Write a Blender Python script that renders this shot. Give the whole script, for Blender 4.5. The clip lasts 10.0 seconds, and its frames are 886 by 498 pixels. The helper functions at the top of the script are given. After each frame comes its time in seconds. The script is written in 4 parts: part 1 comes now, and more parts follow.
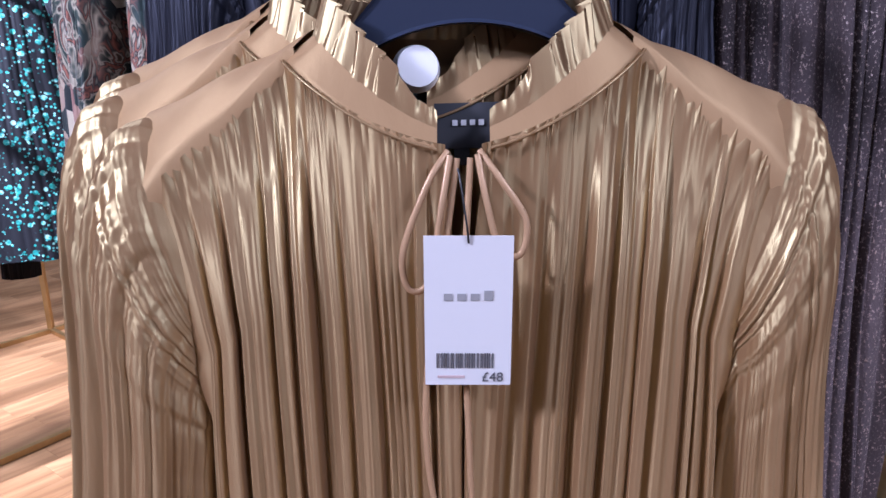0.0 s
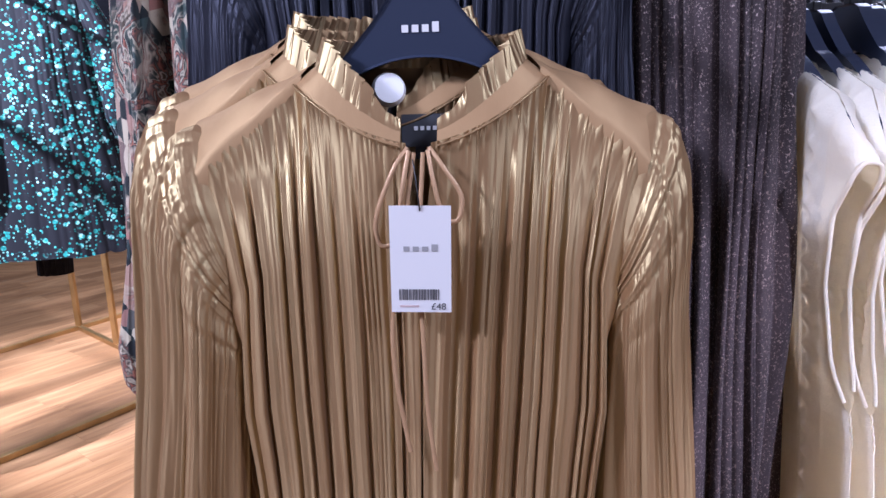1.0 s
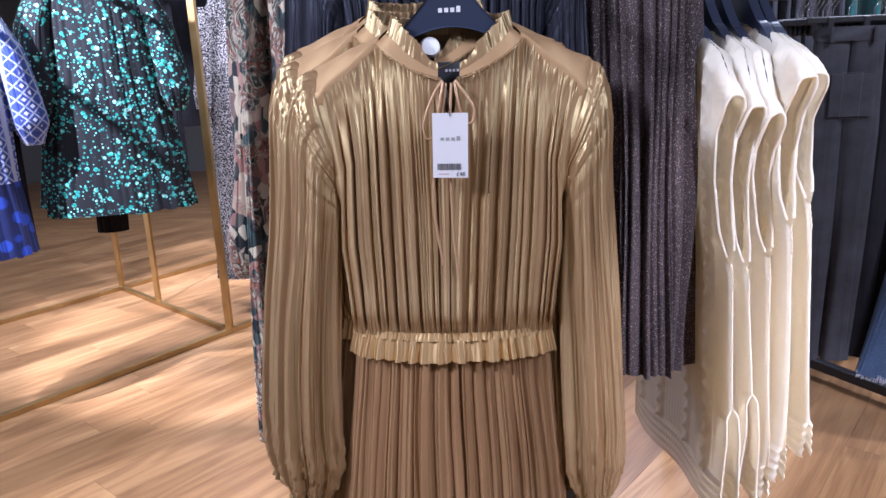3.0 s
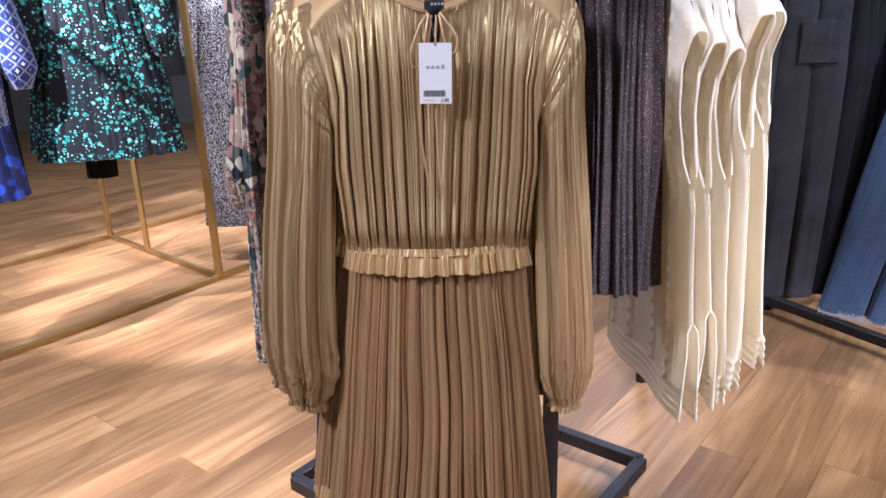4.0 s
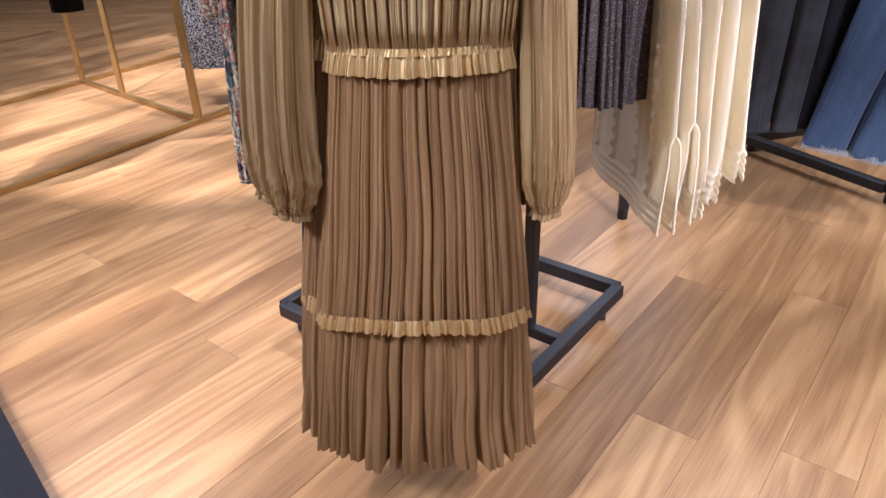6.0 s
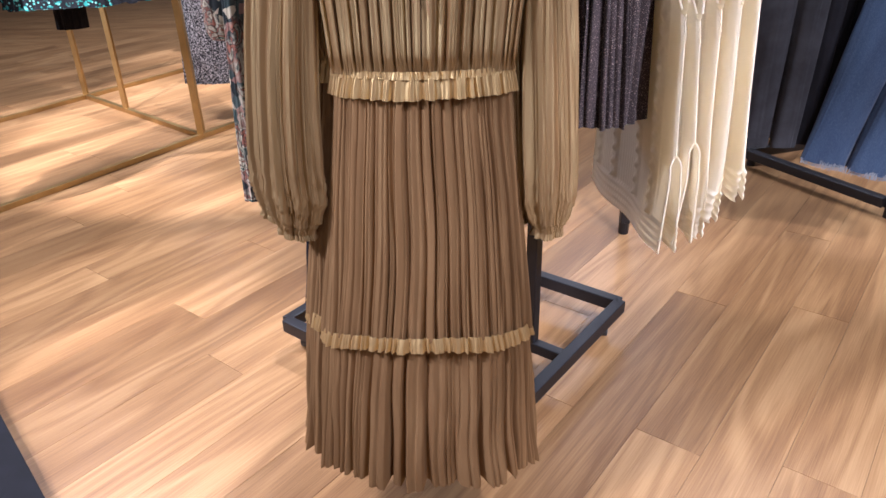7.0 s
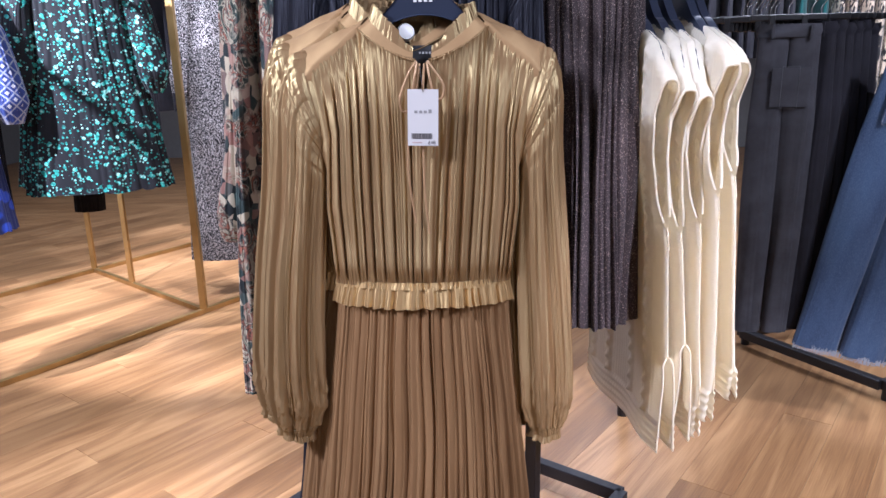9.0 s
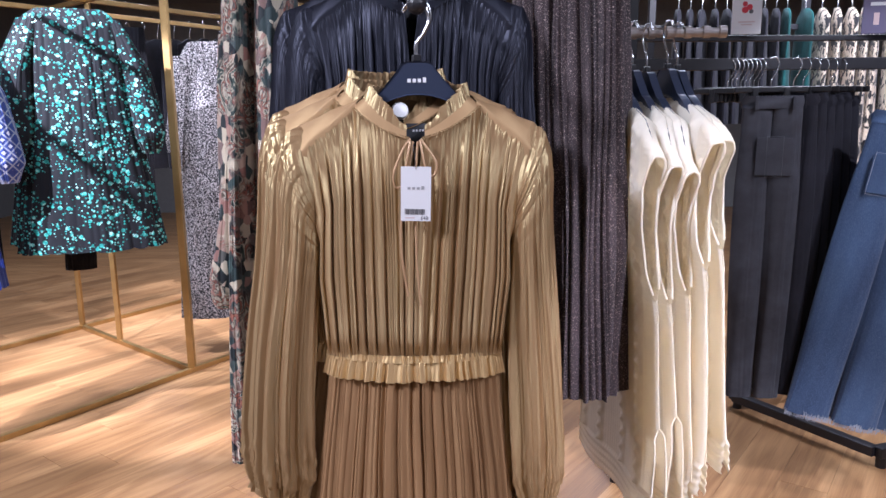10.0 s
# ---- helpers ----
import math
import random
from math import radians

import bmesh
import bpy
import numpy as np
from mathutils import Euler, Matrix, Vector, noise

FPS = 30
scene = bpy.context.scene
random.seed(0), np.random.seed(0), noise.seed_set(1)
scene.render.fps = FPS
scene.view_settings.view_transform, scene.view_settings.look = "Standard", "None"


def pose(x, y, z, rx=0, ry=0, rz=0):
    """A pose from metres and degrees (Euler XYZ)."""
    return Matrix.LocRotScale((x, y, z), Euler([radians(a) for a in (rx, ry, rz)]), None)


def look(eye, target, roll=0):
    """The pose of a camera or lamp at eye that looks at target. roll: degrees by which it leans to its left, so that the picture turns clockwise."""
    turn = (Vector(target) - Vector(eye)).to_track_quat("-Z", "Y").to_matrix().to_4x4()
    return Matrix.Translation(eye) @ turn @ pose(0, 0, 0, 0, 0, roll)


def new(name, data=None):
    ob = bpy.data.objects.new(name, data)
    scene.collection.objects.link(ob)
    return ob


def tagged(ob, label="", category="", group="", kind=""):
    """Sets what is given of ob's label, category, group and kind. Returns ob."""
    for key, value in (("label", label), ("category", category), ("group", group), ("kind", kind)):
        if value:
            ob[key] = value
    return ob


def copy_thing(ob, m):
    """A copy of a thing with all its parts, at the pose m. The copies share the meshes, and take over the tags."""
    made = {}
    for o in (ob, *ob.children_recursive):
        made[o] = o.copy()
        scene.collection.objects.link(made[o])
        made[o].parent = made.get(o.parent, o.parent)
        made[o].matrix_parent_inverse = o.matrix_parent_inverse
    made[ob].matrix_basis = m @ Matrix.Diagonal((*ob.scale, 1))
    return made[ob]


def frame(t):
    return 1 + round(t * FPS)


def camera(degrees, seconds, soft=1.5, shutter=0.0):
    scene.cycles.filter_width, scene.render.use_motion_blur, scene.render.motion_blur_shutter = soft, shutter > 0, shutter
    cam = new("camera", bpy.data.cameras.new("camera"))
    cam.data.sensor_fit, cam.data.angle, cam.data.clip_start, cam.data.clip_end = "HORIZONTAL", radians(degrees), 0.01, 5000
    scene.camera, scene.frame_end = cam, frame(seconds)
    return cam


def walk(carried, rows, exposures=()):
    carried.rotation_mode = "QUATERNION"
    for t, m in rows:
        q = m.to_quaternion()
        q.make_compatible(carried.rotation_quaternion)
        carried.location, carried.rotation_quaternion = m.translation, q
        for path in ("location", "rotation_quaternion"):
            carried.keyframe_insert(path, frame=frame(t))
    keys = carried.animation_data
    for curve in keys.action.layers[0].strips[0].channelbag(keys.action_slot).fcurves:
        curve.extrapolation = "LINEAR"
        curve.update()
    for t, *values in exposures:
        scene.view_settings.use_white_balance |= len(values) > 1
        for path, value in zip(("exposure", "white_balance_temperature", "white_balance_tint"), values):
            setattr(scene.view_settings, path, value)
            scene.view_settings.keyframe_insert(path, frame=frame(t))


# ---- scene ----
cam = camera(63.4, 10.0)
PATH = [
    (0, (0.055, -0.044, 1.574), (0.017, 1.898, 1.098), -1.8),
    (0.5, (0.073, -0.097, 1.578), (0.022, 1.848, 1.118), -1.8),
    (1, (0.104, -0.226, 1.583), (0.021, 1.719, 1.128), -1.9),
    (1.5, (0.137, -0.376, 1.572), (0.026, 1.567, 1.109), -2.1),
    (2, (0.144, -0.503, 1.565), (0.017, 1.437, 1.097), -2.3),
    (3.3, (0.096, -0.717, 1.548), (-0.001, 1.212, 1.027), -2.3),
    (3.5, (0.098, -0.744, 1.545), (0.01, 1.18, 1.003), -2.3),
    (4, (0.106, -0.791, 1.522), (0.035, 1.111, 0.908), -1.9),
    (4.5, (0.11, -0.805, 1.489), (0.053, 1.064, 0.78), -1.5),
    (5, (0.102, -0.809, 1.464), (0.059, 1.014, 0.642), -1.2),
    (5.5, (0.103, -0.817, 1.438), (0.065, 0.949, 0.5), -1.3),
    (5.7, (0.109, -0.819, 1.429), (0.073, 0.929, 0.458), -1.5),
    (6.8, (0.108, -0.829, 1.449), (0.069, 0.92, 0.48), -1.7),
    (7, (0.104, -0.829, 1.451), (0.065, 0.935, 0.509), -1.7),
    (7.5, (0.104, -0.841, 1.467), (0.058, 0.967, 0.613), -1.7),
    (8, (0.107, -0.845, 1.487), (0.062, 1.008, 0.738), -1.6),
    (8.5, (0.108, -0.848, 1.513), (0.07, 1.048, 0.881), -1.5),
    (9, (0.104, -0.847, 1.538), (0.08, 1.084, 1.017), -1.2),
    (9.5, (0.1, -0.845, 1.565), (0.089, 1.108, 1.135), -0.8),
    (10, (0.104, -0.851, 1.573), (0.106, 1.114, 1.2), -0.6),
]
walk(cam, [(t, look(eye, target, roll)) for t, eye, target, roll in PATH],
     [(0, 0.47, 5130, 22), (2, 0.46, 5250, 18), (3.5, 0.52, 5460, 14), (5.5, 0.52, 5800, 12), (7, 0.53, 5750, 12), (8.5, 0.53, 5520, 12), (10, 0.53, 5580, 14)])

# ---- world and light ----
world = bpy.data.worlds.new("world")
scene.world = world
world.use_nodes = True
world.node_tree.nodes["Background"].inputs[0].default_value = (0.9, 0.93, 1.0, 1)
world.node_tree.nodes["Background"].inputs[1].default_value = 0.3

CEIL = 3.3


# Area lamps added out of view to lift the general light level.
def fill_lamp(x, y, sx, sy, watts, colour=(0.94, 0.93, 1.0)):
    d = bpy.data.lights.new("unseen_fill_lamp", "AREA")
    d.shape, d.size, d.size_y, d.energy, d.color = "RECTANGLE", sx, sy, watts, colour
    o = new("unseen_fill_lamp", d)
    o.matrix_world = pose(x, y, CEIL - 0.03)
    return o


# Unseen spots: some make the floor's light pools, others are added to brighten garments.
def spot_lamp(x, y, tx, ty, tz, watts, cone=38, soft=0.03, colour=(1.0, 0.93, 0.96)):
    d = bpy.data.lights.new("unseen_spot_lamp", "SPOT")
    d.energy, d.color, d.spot_size, d.spot_blend, d.shadow_soft_size = watts, colour, radians(cone), 0.30, soft
    o = new("unseen_spot_lamp", d)
    o.matrix_world = look((x, y, CEIL - 0.12), (tx, ty, tz))
    return o


for lx, ly in ((-2.2, -1.2), (2.2, -1.2), (-2.4, 2.6), (2.2, 3.0), (-2.4, 6.0), (1.6, 6.2)):
    fill_lamp(lx, ly, 1.2, 1.2, 52)
for a in ((0.5, -2.3, 0.05, 0.45, 1.40, 18, 24), (-2.3, -1.0, -0.02, 0.42, 1.22, 285, 28, 0.16), (1.9, -1.7, 0.12, 0.45, 1.15, 80, 30, 0.14), (-1.9, 0.2, -0.7, 0.9, 0.0, 300, 26),
          (0.3, 2.6, -0.9, 1.3, 0.0, 230, 28), (-1.2, 2.4, -1.5, 2.0, 0.0, 190, 32), (2.5, -3.2, 0.70, 0.68, 0.98, 600, 14),
          (-2.6, 1.2, -1.8, 2.7, 1.4, 760, 44), (2.4, 0.3, 1.6, 1.9, 1.0, 160), (-1.7, -0.6, -0.9, 0.7, 0.0, 200, 24),
          (-3.2, 3.0, -2.2, 3.6, 0.0, 330, 40), (-2.3, 4.6, -1.6, 5.2, 0.6, 300, 50), (-0.6, 2.9, -1.4, 3.8, 1.2, 260, 40), (2.4, 2.6, 2.4, 4.2, 1.9, 260, 60), (1.9, -0.9, 1.2, 0.85, 0.0, 280, 38)):
    spot_lamp(*a)

# ---- materials ----


def mat(name, colour, rough=0.6, metal=0.0, sheen=0.0, spec=0.5):
    m = bpy.data.materials.new(name)
    m.use_nodes = True
    b = m.node_tree.nodes["Principled BSDF"]
    b.inputs["Base Color"].default_value = (*colour, 1)
    b.inputs["Roughness"].default_value = rough
    b.inputs["Metallic"].default_value = metal
    b.inputs["Sheen Weight"].default_value = sheen
    b.inputs["Specular IOR Level"].default_value = spec
    return m


class Net:
    """Short hand for the nodes of one material."""

    def __init__(self, m):
        self.t = m.node_tree
        self.b = m.node_tree.nodes["Principled BSDF"]

    def add(self, kind, **values):
        n = self.t.nodes.new(kind)
        for k, v in values.items():
            if k == "op":
                n.operation = v
            elif k == "feature":
                n.feature = v
            elif k == "distance":
                n.distance = v
            else:
                n.inputs[k].default_value = v
        return n

    def join(self, a, b):
        self.t.links.new(a, b)

    def coords(self, scale=(1, 1, 1), rot=0.0):
        c = self.t.nodes.new("ShaderNodeTexCoord")
        p = self.t.nodes.new("ShaderNodeMapping")
        p.inputs["Scale"].default_value = scale
        p.inputs["Rotation"].default_value = (0, 0, rot)
        self.join(c.outputs["Object"], p.inputs[0])
        return p.outputs[0]

    def noise(self, vec, scale, detail=4.0, rough=0.55, distort=0.0):
        n = self.add("ShaderNodeTexNoise", Scale=scale, Detail=detail, Roughness=rough, Distortion=distort)
        if vec:
            self.join(vec, n.inputs["Vector"])
        return n.outputs["Fac"]

    def ramp(self, fac, stops):
        r = self.t.nodes.new("ShaderNodeValToRGB")
        e = r.color_ramp.elements
        while len(e) < len(stops):
            e.new(0.5)
        for k, (p, c) in enumerate(stops):
            e[k].position, e[k].color = p, (*c, 1)
        self.join(fac, r.inputs[0])
        return r.outputs[0]

    def math(self, op, a, b=None, v=0.0):
        n = self.add("ShaderNodeMath", op=op)
        self.join(a, n.inputs[0])
        if b is not None:
            self.join(b, n.inputs[1])
        else:
            n.inputs[1].default_value = v
        return n.outputs[0]

    def mix(self, fac, a, b):
        n = self.t.nodes.new("ShaderNodeMix")
        n.data_type = "RGBA"
        self.join(fac, n.inputs[0])
        for k, x in ((6, a), (7, b)):
            if isinstance(x, tuple):
                n.inputs[k].default_value = (*x, 1)
            else:
                self.join(x, n.inputs[k])
        return n.outputs[2]

    def bump(self, height, strength, dist=0.002):
        n = self.add("ShaderNodeBump", Strength=strength, Distance=dist)
        self.join(height, n.inputs["Height"])
        self.join(n.outputs[0], self.b.inputs["Normal"])

    def colour(self, c):
        self.join(c, self.b.inputs["Base Color"])

    def rough(self, c):
        self.join(c, self.b.inputs["Roughness"])


def satin(name, dark, light, gloss, rough=0.42, share=0.4):
    """Shot satin: a warm weft that scatters, under a lustre of another hue along the warp."""
    m = mat(name, light, 0.8, 0.0, 0.0, 0.1)
    n = Net(m)
    streak = n.noise(n.coords((1, 1, 0.10)), 26, 4, 0.6)
    n.colour(n.ramp(streak, [(0.32, dark), (0.68, light)]))
    lustre = n.t.nodes.new("ShaderNodeBsdfAnisotropic")
    lustre.inputs["Color"].default_value = (*gloss, 1)
    lustre.inputs["Anisotropy"].default_value = 0.35
    blend = n.add("ShaderNodeMixShader", Fac=share)
    n.join(n.b.outputs[0], blend.inputs[1])
    n.join(lustre.outputs[0], blend.inputs[2])
    n.join(blend.outputs[0], n.t.nodes["Material Output"].inputs["Surface"])
    fine = n.noise(n.coords((1, 1, 0.02)), 240, 4, 0.65)
    cre = n.noise(n.coords((1, 1, 0.30)), 30, 4, 0.6, 0.6)
    n.bump(n.math("ADD", n.math("MULTIPLY", fine, v=0.2), cre), 0.20, 0.003)
    n.join(n.b.inputs["Normal"].links[0].from_socket, lustre.inputs["Normal"])
    n.join(n.math("ADD", n.math("MULTIPLY", cre, v=0.18), v=rough - 0.09), lustre.inputs["Roughness"])
    return m


M_GOLD = satin("gold_shot_satin", (0.190, 0.096, 0.045), (0.285, 0.160, 0.078), (0.62, 0.53, 0.29), 0.46, 0.38)
# The gold satin again for the skirts, lustre cut to mimic weaker light there.
M_GOLD_DIM = satin("dimmed_gold_satin", (0.205, 0.104, 0.048), (0.305, 0.170, 0.082), (0.62, 0.50, 0.27), 0.52, 0.16)
M_TRIM = satin("gold_trim_satin", (0.32, 0.18, 0.08), (0.46, 0.29, 0.135), (0.90, 0.70, 0.36), 0.40, 0.50)
M_CREPE = satin("gold_crepe_back_satin", (0.34, 0.208, 0.104), (0.40, 0.255, 0.130), (0.52, 0.40, 0.22), 0.58, 0.2)
M_BLACK = satin("black_satin", (0.006, 0.007, 0.012), (0.011, 0.012, 0.020), (0.10, 0.105, 0.135), 0.5, 0.3)


def pile(name, colour, vary=0.25, scale=500, strength=0.4, rough=0.85, sheen=0.04):
    m = mat(name, colour, rough, 0.0, sheen, 0.25)
    n = Net(m)
    dk = tuple(c * (1 - vary) for c in colour)
    lt = tuple(min(1.0, c * (1 + vary)) for c in colour)
    n.colour(n.ramp(n.noise(n.coords(), 14, 5), [(0.3, dk), (0.7, lt)]))
    n.bump(n.noise(n.coords(), scale, 2), strength, 0.0015)
    return m


M_KNIT = pile("cream_knit", (0.84, 0.80, 0.70), 0.05, 420, 0.6)
M_DARKTWILL = pile("black_twill", (0.009, 0.009, 0.014), 0.3, 700)
M_TROUSER = pile("charcoal_twill", (0.036, 0.037, 0.045), 0.3, 700)
M_JET = pile("jet_black_cloth", (0.007, 0.007, 0.011), 0.3, 400)


kn = Net(M_KNIT)
glow = kn.add("ShaderNodeBsdfTranslucent", Color=(0.95, 0.81, 0.54, 1))
thin = kn.add("ShaderNodeMixShader", Fac=0.38)
kn.join(kn.b.outputs[0], thin.inputs[1])
kn.join(glow.outputs[0], thin.inputs[2])
kn.join(thin.outputs[0], kn.t.nodes["Material Output"].inputs["Surface"])


def denim():
    m = mat("blue_denim", (0.04, 0.075, 0.16), 0.85, 0, 0.15, 0.2)
    n = Net(m)
    a = n.noise(n.coords((1, 1, 0.35)), 7, 4)
    c = n.ramp(a, [(0.3, (0.022, 0.042, 0.095)), (0.72, (0.06, 0.105, 0.20))])
    w = n.noise(n.coords((1, 1, 0.15)), 900, 2)
    n.colour(n.mix(n.ramp(w, [(0.45, (0, 0, 0)), (0.7, (0.35, 0.35, 0.35))]), c, (0.16, 0.22, 0.34)))
    n.bump(w, 0.4, 0.001)
    return m


M_DENIM = denim()
M_STITCH = mat("pale_stitching", (0.30, 0.33, 0.40), 0.8)


def lurex():
    m = mat("lurex", (0.035, 0.026, 0.030), 0.5, 0.0, 0.1)
    n = Net(m)
    sp = n.noise(n.coords((1, 1, 0.8)), 380, 2, 0.7)
    base = n.ramp(n.noise(n.coords((1, 1, 0.2)), 30, 3), [(0.3, (0.022, 0.014, 0.017)), (0.7, (0.058, 0.039, 0.043))])
    fl = n.ramp(sp, [(0.58, (0, 0, 0)), (0.68, (1, 1, 1))])
    n.colour(n.mix(fl, base, (0.50, 0.40, 0.36)))
    n.join(fl, n.b.inputs["Metallic"])
    n.rough(n.ramp(sp, [(0.5, (0.75, 0.75, 0.75)), (0.66, (0.3, 0.3, 0.3))]))
    n.bump(sp, 0.7, 0.002)
    return m


M_LUREX = lurex()


def spots(n, vec, scale, size, rnd=1.0):
    v = n.add("ShaderNodeTexVoronoi", Scale=scale, Randomness=rnd)
    n.join(vec, v.inputs["Vector"])
    return n.ramp(v.outputs["Distance"], [(size * 0.75, (1, 1, 1)), (size, (0, 0, 0))]), v


def green_floral():
    m = mat("black_cloth_with_green_sprigs", (0.01, 0.01, 0.014), 0.7, 0, 0.1, 0.3)
    n = Net(m)
    c = n.coords((1, 0.35, 1))
    big, v1 = spots(n, c, 31, 0.36)
    small, v2 = spots(n, c, 60, 0.33)
    patch = n.ramp(n.noise(c, 13, 2), [(0.41, (0, 0, 0)), (0.47, (1, 1, 1))])
    hue = n.ramp(n.noise(c, 45, 3), [(0.32, (0.012, 0.15, 0.135)), (0.50, (0.05, 0.46, 0.41)), (0.64, (0.48, 0.85, 0.80))])
    f = n.math("MULTIPLY", n.math("MAXIMUM", big, small), patch)
    few, v3 = spots(n, c, 28, 0.14)
    f = n.math("MAXIMUM", f, few)
    n.colour(n.mix(f, (0.008, 0.009, 0.014), hue))
    return m


def blue_tile_print():
    m = mat("blue_tile_print", (0.02, 0.04, 0.2), 0.6, 0, 0.1, 0.3)
    n = Net(m)
    c = n.coords((1, 0.4, 1))
    rot = n.t.nodes.new("ShaderNodeMapping")
    rot.inputs["Rotation"].default_value = (0, radians(45), 0)
    n.join(c, rot.inputs[0])
    ch = n.add("ShaderNodeTexVoronoi", Scale=24.0, Randomness=0.0, distance="CHEBYCHEV")
    n.join(rot.outputs[0], ch.inputs["Vector"])
    k = n.ramp(ch.outputs["Distance"], [(0.16, (0.75, 0.78, 0.85)), (0.2, (0.03, 0.05, 0.24)), (0.40, (0.05, 0.09, 0.36)), (0.45, (0.42, 0.46, 0.60))])
    low = n.add("ShaderNodeSeparateXYZ")
    n.join(n.coords(), low.inputs[0])
    s, v = spots(n, c, 14, 0.42)
    petals = n.mix(s, (0.012, 0.02, 0.10), (0.03, 0.07, 0.45))
    n.colour(n.mix(n.math("GREATER_THAN", low.outputs[2], v=1.12), petals, k))
    return m


def animal_print(name, dark, light, scale, lo=0.46, hi=0.54):
    m = mat(name, dark, 0.75, 0, 0.1, 0.25)
    n = Net(m)
    f = n.noise(n.coords((1, 0.5, 0.75)), scale, 2, 0.5, 0.8)
    n.colour(n.mix(n.ramp(f, [(lo, (0, 0, 0)), (hi, (1, 1, 1))]), dark, light))
    return m


def paisley():
    m = mat("dark_botanical_print", (0.03, 0.04, 0.04), 0.6, 0, 0.1, 0.3)
    n = Net(m)
    c = n.coords((1, 0.5, 0.7))
    w = n.noise(c, 26, 2, 0.5, 2.0)
    col = n.ramp(w, [(0.30, (0.012, 0.016, 0.02)), (0.40, (0.05, 0.08, 0.07)), (0.455, (0.60, 0.54, 0.42)), (0.49, (0.015, 0.02, 0.025)),
                     (0.54, (0.42, 0.16, 0.11)), (0.58, (0.03, 0.045, 0.05)), (0.64, (0.62, 0.56, 0.44)), (0.70, (0.10, 0.08, 0.06))])
    v = n.add("ShaderNodeTexVoronoi", Scale=58.0)
    n.join(c, v.inputs["Vector"])
    hue = n.ramp(v.outputs["Color"], [(0.2, (0.015, 0.02, 0.025)), (0.45, (0.06, 0.10, 0.10)), (0.60, (0.36, 0.18, 0.15)), (0.75, (0.58, 0.52, 0.40))])
    n.colour(n.mix(n.ramp(n.noise(c, 16, 2), [(0.45, (0, 0, 0)), (0.55, (1, 1, 1))]), col, hue))
    return m


M_GREEN = green_floral()
M_BLUE = blue_tile_print()
M_FLECK = animal_print("black_white_fleck", (0.010, 0.010, 0.013), (0.50, 0.48, 0.49), 170, 0.50, 0.57)
M_LEOPARD = animal_print("cream_black_leaf_print", (0.012, 0.012, 0.014), (0.62, 0.52, 0.40), 26, 0.47, 0.51)
M_PAISLEY = paisley()

M_BRASS = mat("brushed_brass", (0.50, 0.33, 0.13), 0.38, 0.85)
n = Net(M_BRASS)
n.bump(n.noise(n.coords((1, 1, 0.05)), 300, 3), 0.15, 0.001)
n.colour(n.ramp(n.noise(n.coords(), 6, 4), [(0.3, (0.40, 0.26, 0.10)), (0.7, (0.56, 0.38, 0.16))]))
M_STEEL = mat("black_powder_coat", (0.012, 0.012, 0.016), 0.45)
n = Net(M_STEEL)
n.bump(n.noise(n.coords(), 400, 2), 0.12, 0.001)
M_CHROME = mat("chrome", (0.75, 0.76, 0.78), 0.24, 1.0)
M_NAVY = mat("navy_plastic", (0.026, 0.034, 0.062), 0.34)
M_BLKPLASTIC = mat("black_plastic", (0.01, 0.01, 0.012), 0.4)
M_PAPER = mat("white_card", (0.68, 0.68, 0.70), 0.6)
M_INK = mat("grey_ink", (0.10, 0.10, 0.11), 0.7)
M_MARK = mat("mid_grey_ink", (0.30, 0.30, 0.31), 0.7)
M_FAINT = mat("pale_ink", (0.55, 0.42, 0.42), 0.7)
M_WHITE = mat("white_plastic", (0.85, 0.85, 0.86), 0.35)
M_LABEL = mat("charcoal_woven_label", (0.035, 0.037, 0.045), 0.7)
M_CORD = mat("bronze_satin_cord", (0.46, 0.29, 0.16), 0.4, 0.2)
M_PLASTER = pile("grey_plaster", (0.22, 0.22, 0.22), 0.05, 60, 0.1)
M_CEIL = pile("ceiling_paint", (0.16, 0.16, 0.165), 0.04, 60, 0.1)
M_REDSHAPE = mat("red_print", (0.55, 0.03, 0.05), 0.6)
M_PLUM = mat("plum_card", (0.10, 0.085, 0.16), 0.5)
M_ARM = mat("brushed_grey_steel", (0.40, 0.36, 0.34), 0.42, 0.8)
M_SEAM = mat("charcoal_stitching", (0.075, 0.075, 0.085), 0.8)
M_RUBBER = mat("grey_rubber", (0.05, 0.05, 0.055), 0.6)


